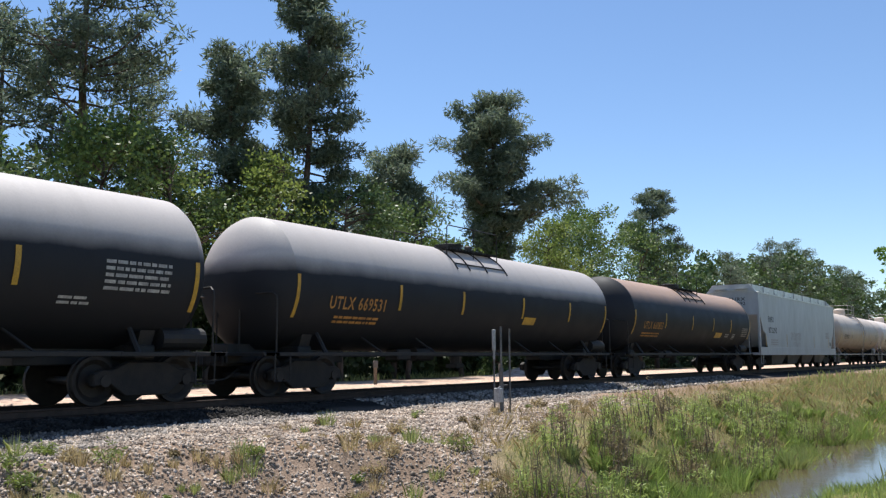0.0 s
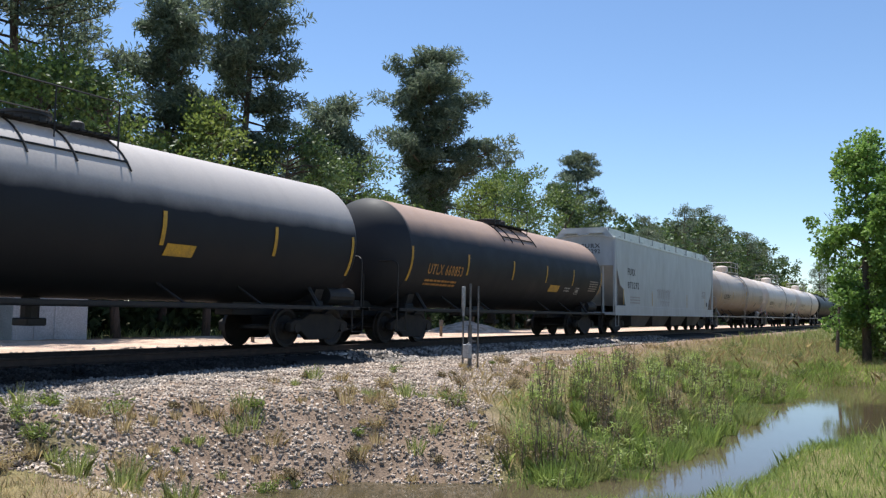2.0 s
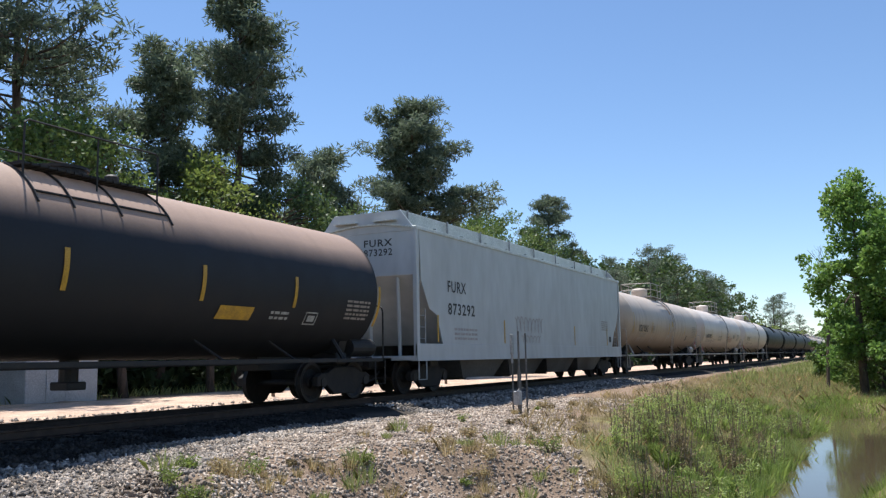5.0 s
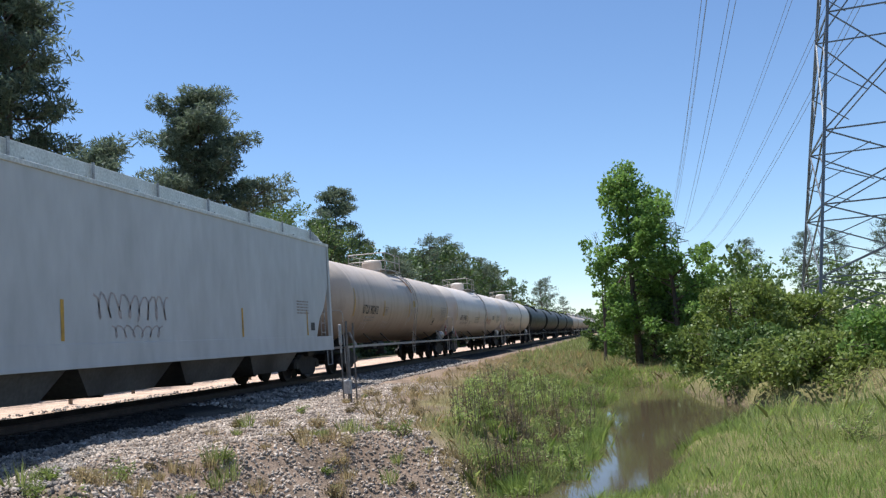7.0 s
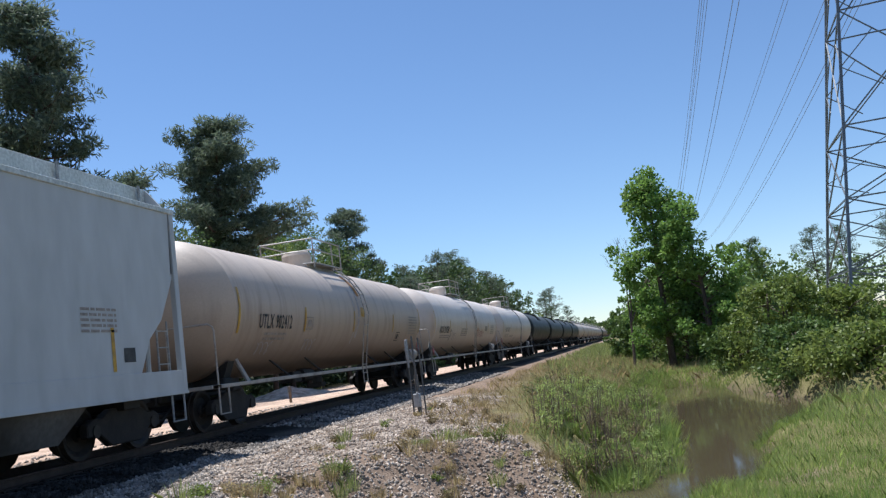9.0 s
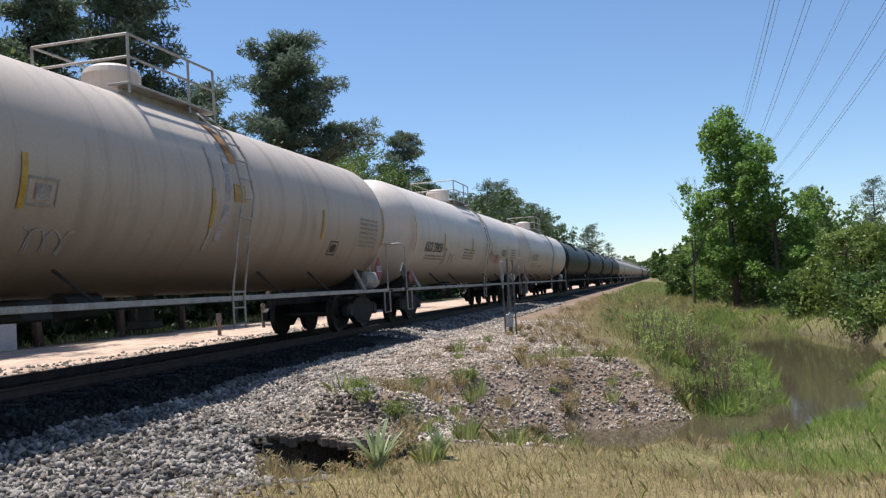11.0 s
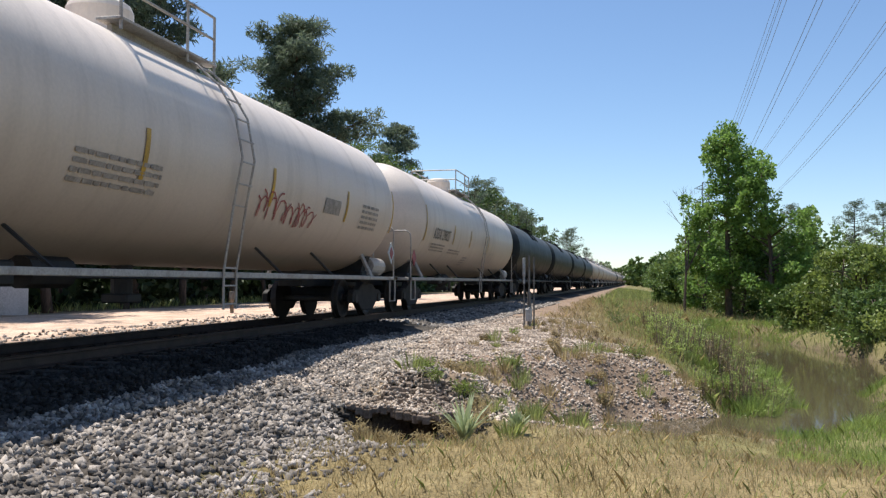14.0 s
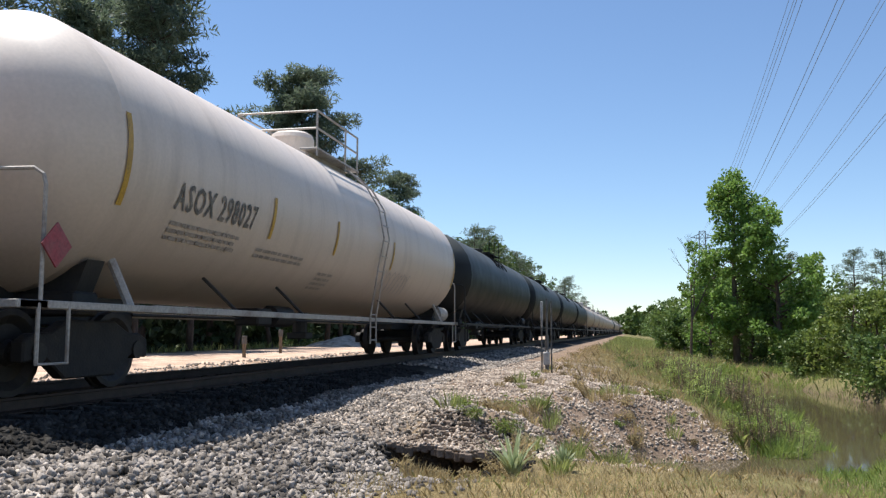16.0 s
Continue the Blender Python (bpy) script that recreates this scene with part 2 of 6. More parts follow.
# ballast near the rails: the train's shade is put into its colour
M["stone_dark"] = mat("shade_darkened_ballast", (0.018, 0.017, 0.016), (0.05, 0.046, 0.042), 2.2, 0.9, 0, 0.4, 45, 0.55, True, 0.1)
M["pebble"] = mat("pinkish_gravel", (0.27, 0.215, 0.17), (0.54, 0.45, 0.37), 2.6, 0.9, 0, 0.4, 45, 0.45, True, 0.12)
M["soil"] = mat("soil", (0.78, 0.75, 0.71), (1.18, 1.15, 1.11), 1.6, 0.95, 0, 0.9, 34, tint="zone", soft=1.8, spec=0.1)
M["crust"] = mat("earthy_gravel_crust", (0.17, 0.13, 0.10), (0.30, 0.235, 0.185), 6, 0.95, 0, 0.6, 40, spec=0.1)
M["strap"] = mat("grey_green_strap_leaf", (0.30, 0.36, 0.19), (0.42, 0.47, 0.26), 2, 0.5, 0, 0, 8, 0.2, True, 0.4, 0.3)
M["weedgreen"] = mat("green_weed_leaf", (0.33, 0.41, 0.11), (0.46, 0.52, 0.17), 0.8, 0.5, 0, 0, 5, 0.3, True, 0.4, 0.45)
M["galv"] = mat("galvanised_steel", (0.20, 0.21, 0.22), (0.14, 0.145, 0.15), 3, 0.45, 0.5, 0.05, 30)
M["wire"] = mat("aluminium_cable", (0.20, 0.21, 0.23), (0.26, 0.27, 0.29), 1, 0.5, 0.4, 0, 10)
M["glaze"] = mat("brown_glazed_porcelain", (0.08, 0.05, 0.04), (0.12, 0.08, 0.06), 6, 0.3, 0, 0, 20)
M["boxgrey"] = mat("pale_painted_steel", (0.52, 0.53, 0.53), (0.42, 0.43, 0.43), 1.5, 0.5, 0, 0.05, 20)
M["mastgrey"] = mat("weathered_mast_paint", (0.16, 0.16, 0.16), (0.09, 0.085, 0.08), 5, 0.6, 0.2, 0.1, 40)

water_m = bpy.data.materials.new("muddy_water")
water_m.use_nodes = True
_n, _l = water_m.node_tree.nodes, water_m.node_tree.links
_b = _n["Principled BSDF"]
_b.inputs["Base Color"].default_value = (0.085, 0.068, 0.040, 1)
_b.inputs["Roughness"].default_value = 0.06
_b.inputs["IOR"].default_value = 1.33
_w = _n.new("ShaderNodeTexNoise")
_w.inputs["Scale"].default_value, _w.inputs["Detail"].default_value = 2.2, 3
_c = _n.new("ShaderNodeTexCoord")
_l.new(_c.outputs["Object"], _w.inputs["Vector"])
_u = _n.new("ShaderNodeBump")
_u.inputs["Strength"].default_value, _u.inputs["Distance"].default_value = 0.06, 0.02
_l.new(_w.outputs[0], _u.inputs["Height"])
_l.new(_u.outputs[0], _b.inputs["Normal"])
M["water"] = water_m
M["shrub_dry"] = mat("dry_brown_leaves", (0.20, 0.15, 0.08), (0.30, 0.24, 0.12), 1.5, 0.8, 0, 0, 6, 0.3, True, 0.3, 0.2)
M["plate"] = mat("dull_plate", (0.34, 0.34, 0.34), (0.42, 0.42, 0.42), 5, 0.6, 0.1, 0.05, 30)

# ---------- mesh helpers ----------
def finish(name, bm, material, smooth=False):
    me = bpy.data.meshes.new(name)
    bm.to_mesh(me)
    bm.free()
    me.materials.append(material)
    if smooth:
        me.polygons.foreach_set("use_smooth", [True] * len(me.polygons))
    return me


def part(name, bm, material, parent, label="", smooth=False):
    ob = new(name, finish(name, bm, material, smooth))
    ob.parent = parent
    return tagged(ob, label)


def np_mesh(name, verts, faces, material):
    """A mesh from arrays; all faces have the same number of corners."""
    me = bpy.data.meshes.new(name)
    verts, faces = np.asarray(verts, np.float32), np.asarray(faces, np.int32)
    k = faces.shape[1]
    me.vertices.add(len(verts))
    me.vertices.foreach_set("co", verts.ravel())
    me.loops.add(faces.size)
    me.loops.foreach_set("vertex_index", faces.ravel())
    me.polygons.add(len(faces))
    me.polygons.foreach_set("loop_start", np.arange(0, faces.size, k, dtype=np.int32))
    me.update(calc_edges=True)
    me.materials.append(material)
    return me


def box(bm, x0, x1, y0, y1, z0, z1, bevel=0.0):
    vs = [bm.verts.new((x, y, z)) for z in (z0, z1) for y in (y0, y1) for x in (x0, x1)]
    fs = [bm.faces.new([vs[i] for i in q]) for q in ((0, 2, 3, 1), (4, 5, 7, 6), (0, 1, 5, 4), (2, 6, 7, 3), (0, 4, 6, 2), (1, 3, 7, 5))]
    if bevel:
        es = list({e for f in fs for e in f.edges})
        bmesh.ops.bevel(bm, geom=es, offset=bevel, segments=1, affect='EDGES')


def tube(bm, pts, r, n=6, r1=None):
    """A round bar along a line of points, tapering to r1, capped."""
    pts = [Vector(p) for p in pts]
    r1 = r if r1 is None else r1
    rings = []
    side = None
    for i, p in enumerate(pts):
        d = (pts[min(i + 1, len(pts) - 1)] - pts[max(i - 1, 0)]).normalized()
        if side is None:
            side = d.orthogonal().normalized()
        side = (side - d * side.dot(d)).normalized()
        up = d.cross(side)
        rr = r + (r1 - r) * i / max(1, len(pts) - 1)
        rings.append([bm.verts.new(p + (side * math.cos(2 * math.pi * k / n) + up * math.sin(2 * math.pi * k / n)) * rr) for k in range(n)])
    for a, b in zip(rings, rings[1:]):
        for k in range(n):
            bm.faces.new((a[k], a[(k + 1) % n], b[(k + 1) % n], b[k]))
    bm.faces.new(rings[0][::-1])
    bm.faces.new(rings[-1])


def lathe_y(bm, profile, zc, n=40, xc=0.0):
    """A body of revolution about the y axis: profile rows of (y, radius)."""
    rings = []
    for y, r in profile:
        if r < 1e-4:
            rings.append([bm.verts.new((xc, y, zc))])
        else:
            rings.append([bm.verts.new((xc + r * math.cos(2 * math.pi * k / n), y, zc + r * math.sin(2 * math.pi * k / n))) for k in range(n)])
    for a, b in zip(rings, rings[1:]):
        for k in range(n):
            if len(a) == 1:
                bm.faces.new((a[0], b[k], b[(k + 1) % n]))
            elif len(b) == 1:
                bm.faces.new((a[k], b[0], a[(k + 1) % n]))
            else:
                bm.faces.new((a[k], b[k], b[(k + 1) % n], a[(k + 1) % n]))
    bmesh.ops.recalc_face_normals(bm, faces=bm.faces)


def lathe_z(bm, profile, x, y, n=16):
    rings = [[bm.verts.new((x + r * math.cos(2 * math.pi * k / n), y + r * math.sin(2 * math.pi * k / n), z)) for k in range(n)] for z, r in profile]
    for a, b in zip(rings, rings[1:]):
        for k in range(n):
            bm.faces.new((a[k], a[(k + 1) % n], b[(k + 1) % n], b[k]))
    bm.faces.new(rings[0][::-1])
    bm.faces.new(rings[-1])

# ---------- the line: heights are above the rail head ----------
def bump2(x, y, s, k=0.0):
    """Smooth unevenness from a few crossing waves."""
    return (np.sin(x * s + 1.3 * k) * np.cos(y * s * 0.83 + k) + 0.5 * np.sin(x * s * 2.3 + y * s * 1.7 + 2 * k) + 0.35 * np.cos(y * s * 3.1 - x * s * 2.9 + k)) / 1.85


DITCH = np.array([(7.2, 7.5, 0.15), (7.9, 8.2, 0.28), (9.5, 9.1, 0.4), (10.75, 10.4, 0.42), (11.2, 13.4, 0.5), (11.9, 16.4, 1.15), (12.7, 19.2, 1.95), (12.1, 24.0, 1.45), (11.9, 28.5, 1.0), (11.9, 32.0, 0.5)])
BAY = ((12.8, 17.9, 1.5), (15.3, 18.4, 0.95))
WATER_Z = -1.45


def ditch_off(x, y):
    """How far a place lies outside the water's edge (negative: in the ditch)."""
    best = np.full(np.shape(x), 1e9)
    for (ax, ay, aw), (bx, by, bw) in (*zip(DITCH, DITCH[1:]), BAY):
        dx, dy = bx - ax, by - ay
        k = np.clip(((x - ax) * dx + (y - ay) * dy) / (dx * dx + dy * dy), 0, 1)
        best = np.minimum(best, np.hypot(x - ax - k * dx, y - ay - k * dy) - (aw + k * (bw - aw)))
    return best + 0.16 * bump2(x, y, 1.9, 3.0)


def step(a, b, v):
    t = np.clip((v - a) / (b - a), 0, 1)
    return t * t * (3 - 2 * t)


def far_side(x, y):
    """True on the railway's side of the ditch."""
    return y > np.interp(x, [6.9, 7.7, 9.5, 10.75, 11.2, 11.9, 12.7], [7.0, 8.0, 9.1, 10.4, 13.4, 16.4, 19.2])


def green_edge(y):
    """Where the green of the bank begins, out from the track."""
    return np.interp(y, [9, 10.4, 12.3, 18, 25, 40, 150], [9.6, 9.0, 8.2, 7.5, 7.0, 6.4, 5.0])


def ground_z(x, y, hollow=True):
    x, y = np.asarray(x, float), np.asarray(y, float)
    near = np.interp(x, [-30, -14, -9, -4.2, -2.6, -1.75, 1.75, 2.5, 4.3, 5.6, 7.0, 10.0, 30.0], [-0.6, -0.32, -0.22, -0.20, -0.22, -0.19, -0.19, -0.40, -0.78, -0.86, -0.92, -0.95, -0.9])
    bench = np.interp(x, [1.75, 2.5, 4.3, 5.6, 7.0, 8.5, 10.0], [-0.19, -0.33, -0.34, -0.38, -0.52, -0.70, -0.95])
    k = np.clip((y - np.interp(x, [3.4, 4.4, 5.6, 7.0], [5.6, 5.05, 5.0, 5.2])) / np.interp(x, [3.4, 4.4, 5.4, 6.6], [3.4, 0.6, 0.9, 3.4]), 0, 1)
    k = k * k * (3 - 2 * k) * (x > 1.75) * (x < 10.0)
    near = near * (1 - k) + bench * k
    z = near + 0.05 * bump2(x, y, 0.9) * step(1.9, 4.0, np.abs(x)) + 0.03 * bump2(x, y, 2.7, 1.0) * step(2.0, 3.5, np.abs(x))
    # the camera's side is a little higher where the dry grass grows
    z = z + 0.12 * step(4.6, 6.0, x) * (1 - step(2.0, 6.0, y)) - 0.28 * (1 - k) * step(7, 10, x) * step(2.5, 5, y) * (1 - step(10, 14, y))
    # lush bank on the far side of the ditch
    z = z + 0.45 * step(14.5, 18.0, x) * step(12, 18, y) * (1 - step(60, 90, y))
    # low lip before the hollow
    z = z - 0.17 * np.exp(-((x - 5.2) / 1.3) ** 2 - ((y - 3.75) / 0.7) ** 2)
    # ditch
    d = ditch_off(x, y)
    shelf = 1.3 * (1 - step(9.8, 10.8, x))
    cut = 1 - step(-0.35, 1.25 + shelf, d)
    z = z * (1 - cut) + (-1.85) * cut
    # washed-out hollow in the foot of the ballast
    if not hollow:
        return z
    h = np.hypot((x - 4.8) / 0.85, (y - 4.7) / 0.75) + 0.10 * bump2(x, y, 3.1, 2.0)
    hole = 1 - step(0.78, 1.0, h)
    return z - 0.6 * hole


def zones(x, y):
    """Base colour of the ground, place by place."""
    x, y = np.asarray(x, float), np.asarray(y, float)
    n1, n2 = bump2(x, y, 0.7, 5.0), bump2(x, y, 2.1, 7.0)
    col = np.zeros((*x.shape, 3))
    col[:] = (0.19, 0.175, 0.08)

    def lay(c, w):
        col[:] = col * (1 - w[..., None]) + np.array(c) * w[..., None]
    edge = np.interp(y, [-20, 5, 9, 11, 15, 30, 150], [4.6, 7.6, 9.2, 8.4, 6.4, 5.3, 4.4]) + 0.5 * n1 + 0.25 * n2
    lay((0.25, 0.20, 0.105), step(5.6, 3.6, y + 0.8 * n1) * step(3.9, 4.6, x))                       # straw
    lay((0.27, 0.20, 0.15), step(0.6, -0.4, x - edge) * step(4.0, 6.5, y + n2))                    # pinkish gravel
    lay((0.125, 0.095, 0.068), step(0.85, 0.1, ditch_off(x, y) + 0.25 * n2))                                      # mud
    lay((0.085, 0.075, 0.066), step(0.3, -0.3, np.abs(x) + 0.25 * n2 - np.interp(y, [-5, 5, 9, 300], [4.2, 4.2, 2.9, 2.6])))                                  # ballast
    lay((0.024, 0.023, 0.022), step(2.25, 1.95, np.abs(x) + 0.15 * n2))                                  # track bed with the train's shade coloured in
    lay((0.60, 0.45, 0.355), step(-2.9, -3.9, x + 0.3 * n2))                                          # sandy track
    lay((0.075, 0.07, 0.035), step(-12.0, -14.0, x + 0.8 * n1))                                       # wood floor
    lay((0.21, 0.16, 0.12), 0.8 * step(0.15, 0.75, bump2(x, y, 1.25, 9.0) + 0.3 * n2) * step(3.4, 4.4, x) * step(4.5, 6.5, y) * step(60, 30, y))   # bare earth
    # the hollow's inner shade is put into its soil colour
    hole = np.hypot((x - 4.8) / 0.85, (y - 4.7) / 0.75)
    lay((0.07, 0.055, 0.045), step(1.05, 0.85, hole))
    return col


def spread(lo, fine_lo, fine_hi, hi, d, grow=1.35):
    mid = list(np.arange(fine_lo, fine_hi + d / 2, d))
    out, s, v = [], d, fine_hi
    while v < hi:
        s *= grow
        v += s
        out.append(v)
    pre, s, v = [], d, fine_lo
    while v > lo:
        s *= grow
        v -= s
        pre.append(v)
    return np.array(pre[::-1] + mid + out)


def build_ground():
    xs, ys = spread(-2500, -3, 16, 2500, 0.145, 1.2), spread(-600, -1, 27, 4000, 0.18, 1.17)
    gx, gy = np.meshgrid(xs, ys, indexing="ij")
    v = np.stack([gx, gy, ground_z(gx, gy)], -1).reshape(-1, 3)
    i = np.arange(len(xs) * len(ys)).reshape(len(xs), len(ys))
    f = np.stack([i[:-1, :-1], i[1:, :-1], i[1:, 1:], i[:-1, 1:]], -1).reshape(-1, 4)
    me = np_mesh("ground", v, f, M["soil"])
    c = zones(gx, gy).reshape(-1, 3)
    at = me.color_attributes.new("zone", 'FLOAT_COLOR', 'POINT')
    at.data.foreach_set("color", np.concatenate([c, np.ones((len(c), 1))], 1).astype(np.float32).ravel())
    me.polygons.foreach_set("use_smooth", [True] * len(f))
    tagged(new("ground", me), "uneven soil with gravel, mud and grass beside a railway", "ground", kind="structure")
    bm = bmesh.new()
    bmesh.ops.create_grid(bm, x_segments=2, y_segments=2, size=1, matrix=Matrix.Translation((13, 62, WATER_Z)) @ Matrix.Diagonal((9.5, 60, 1, 1)))
    tagged(new("water", finish("water", bm, M["water"])), "still muddy water in a drainage ditch", "water", kind="structure")


def build_track():
    root = tagged(new("railway_track"), "steel rails on creosoted timber sleepers in ballast", "railway track", kind="structure")
    for x in (-0.755, 0.755):
        prof = [(-0.07, -0.17), (0.07, -0.17), (0.07, -0.155), (0.012, -0.135), (0.012, -0.04), (0.036, -0.03), (0.036, -0.006), (0.028, 0.0), (-0.028, 0.0), (-0.036, -0.006), (-0.036, -0.03), (-0.012, -0.04), (-0.012, -0.135), (-0.07, -0.155)]
        bm = bmesh.new()
        a = [bm.verts.new((x + px, -60, pz)) for px, pz in prof]
        b = [bm.verts.new((x + px, 1200, pz)) for px, pz in prof]
        for k in range(len(prof)):
            bm.faces.new((a[k], a[(k + 1) % len(prof)], b[(k + 1) % len(prof)], b[k]))
        part("rail", bm, M["railsteel"], root, "steel rail with a worn bright head")
    bm = bmesh.new()
    box(bm, -1.29, 1.29, -0.115, 0.115, -0.34, -0.165, 0.012)
    me = finish("sleeper", bm, M["tie"])
    for k in range(200):
        ob = new("sleeper", me)
        ob.parent = root
        ob.location = (random.uniform(-0.03, 0.03), -12 + 0.52 * k, random.uniform(-0.006, 0.004))
        ob.rotation_euler = (0, 0, random.uniform(-0.012, 0.012))


# ---------- rolling stock; a car's own y runs from its leading coupler (0) to its trailing one (length) ----------
def on_shell(v, rad, zc, off=0.014):
    """Wraps a flat (0, y, z) mark round the flank of a tank."""
    a = (v[2] - zc) / rad
    return Vector(((rad + off) * math.cos(a), v[1], zc + (rad + off) * math.sin(a)))


def patch(bm, y0, y1, z0, z1, wrap, n=6, shear=0.0):
    rows = []
    for k in range(n + 1):
        z = z0 + (z1 - z0) * k / n
        s = shear * (z - z0)
        rows.append([bm.verts.new(wrap(Vector((0, y0 + s, z)))), bm.verts.new(wrap(Vector((0, y1 + s, z))))])
    for a, b in zip(rows, rows[1:]):
        bm.faces.new((a[0], a[1], b[1], b[0]))


def lettering(text, y0, y1, z, height, wrap):
    """Letters from y0 to y1 standing on z, as a bmesh laid on a surface."""
    cu = bpy.data.curves.new("letters", 'FONT')
    cu.body, cu.size, cu.resolution_u, cu.space_character, cu.offset = text, 1.0, 2, 1.15, 0.018
    ob = new("letters", cu)
    me = bpy.data.meshes.new_from_object(ob.evaluated_get(bpy.context.evaluated_depsgraph_get()))
    bpy.data.objects.remove(ob)
    bpy.data.curves.remove(cu)
    bm = bmesh.new()
    bm.from_mesh(me)
    bpy.data.meshes.remove(me)
    xs = [v.co.x for v in bm.verts]
    ys = [v.co.y for v in bm.verts]
    for v in bm.verts:
        p = Vector((0, y0 + (y1 - y0) * (v.co.x - min(xs)) / (max(xs) - min(xs)), z + height * (v.co.y - min(ys)) / (max(ys) - min(ys))))
        v.co = wrap(p)
    return bm


def bars(bm, y0, y1, z0, z1, rows, wrap, rnd):
    """Lines of unreadable small print: short bars."""
    h = (z1 - z0) / rows
    for k in range(rows):
        y = y0
        while y < y1 - 0.05:
            w = min(rnd.uniform(0.08, 0.3), y1 - y)
            patch(bm, y, y + w, z0 + k * h + 0.2 * h, z0 + k * h + 0.72 * h, wrap, 1)
            y += w + 0.035


def scribble(bm, y0, y1, z0, z1, wrap, rnd, loops=7, wide=0.035):
    """A sprayed squiggle: a ribbon that loops along."""
    pts = []
    for k in range(loops * 8 + 1):
        a = k / 8
        pts.append((y0 + (y1 - y0) * (a / loops) + 0.10 * math.sin(a * 6.28) + rnd.uniform(-.02, .02), (z0 + z1) / 2 + (z1 - z0) / 2 * math.cos(a * 6.28 + 0.6 * math.sin(a)) * rnd.uniform(0.75, 1.0)))
    row = []
    for k, (y, z) in enumerate(pts):
        (ya, za), (yb, zb) = pts[max(0, k - 1)], pts[min(len(pts) - 1, k + 1)]
        d = Vector((yb - ya, zb - za, 0)) + Vector((1e-5, 0, 0))
        d.normalize()
        row.append((bm.verts.new(wrap(Vector((0, y + d.y * wide / 2, z - d.x * wide / 2)))), bm.verts.new(wrap(Vector((0, y - d.y * wide / 2, z + d.x * wide / 2))))))
    for a, b in zip(row, row[1:]):
        bm.faces.new((a[0], b[0], b[1], a[1]))


_wheel_meshes = {}


def bogie(car, y, spin):
    """A two-axle freight truck: side frames, bolster, springs, and wheelsets that roll."""
    root = new("bogie")
    root.parent, root.location = car, (0, y, 0)
    if not _wheel_meshes:
        bm = bmesh.new()
        tube(bm, [(-1.05, 0, 0), (1.05, 0, 0)], 0.075, 10)
        for s in (-1, 1):
            prof = [(0.68, 0.485), (0.72, 0.485), (0.73, 0.46), (0.82, 0.455), (0.82, 0.39), (0.765, 0.30), (0.77, 0.14), (0.83, 0.12)]
            rings = [[bm.verts.new((s * px, pr * math.cos(2 * math.pi * k / 20), pr * math.sin(2 * math.pi * k / 20))) for k in range(20)] for px, pr in prof]
            for a, b in zip(rings, rings[1:]):
                for k in range(20):
                    bm.faces.new((a[k], a[(k + 1) % 20], b[(k + 1) % 20], b[k]))
            bm.faces.new(rings[0])
            bm.faces.new(rings[-1])
            tube(bm, [(s * 0.98, 0, 0), (s * 1.16, 0, 0)], 0.11, 10)
        bmesh.ops.recalc_face_normals(bm, faces=bm.faces)
        _wheel_meshes["set"] = finish("wheelset", bm, M["wheel"])
        bm = bmesh.new()
        out = [(-1.12, 0.36), (-1.12, 0.58), (-0.95, 0.66), (-0.72, 0.66), (-0.42, 0.80), (0.42, 0.80), (0.72, 0.66), (0.95, 0.66), (1.12, 0.58), (1.12, 0.36), (0.78, 0.40), (0.45, 0.17), (-0.45, 0.17), (-0.78, 0.40)]
        for x0, x1 in ((0.98, 1.14),):
            a = [bm.verts.new((x0, py, pz)) for py, pz in out]
            b = [bm.verts.new((x1, py, pz)) for py, pz in out]
            bm.faces.new(a)
            bm.faces.new(b[::-1])
            for k in range(len(out)):
                bm.faces.new((a[k], b[k], b[(k + 1) % len(out)], a[(k + 1) % len(out)]))
        bmesh.ops.recalc_face_normals(bm, faces=bm.faces)
        bmesh.ops.bevel(bm, geom=list(bm.edges), offset=0.02, segments=1, affect='EDGES')
        _wheel_meshes["frame"] = finish("side_frame", bm, M["bogie"])
        bm = bmesh.new()
        box(bm, -1.1, 1.1, -0.2, 0.2, 0.42, 0.72, 0.03)
        tube(bm, [(0, 0, 0.7), (0, 0, 0.86)], 0.3, 14)
        _wheel_meshes["bolster"] = finish("bolster", bm, M["bogie"])
        bm = bmesh.new()
        for k in (-1, 0, 1):
            tube(bm, [(1.06, 0.15 * k, 0.22), (1.06, 0.15 * k, 0.44)], 0.065, 8)
        _wheel_meshes["spring"] = finish("spring_group", bm, M["bogie"])
    for s in (1, -1):
        for nm in ("frame", "spring"):
            ob = new("side_frame" if nm == "frame" else "spring_group", _wheel_meshes[nm])
            ob.parent, ob.rotation_euler = root, (0, 0, 0 if s == 1 else math.pi)
    ob = new("bolster", _wheel_meshes["bolster"])
    ob.parent = root
    for dy in (-0.89, 0.89):
        ob = new("wheelset", _wheel_meshes["set"])
        ob.parent, ob.location = root, (0, dy, 0.457)
        if spin is not None:
            spin.append(ob)
    return root


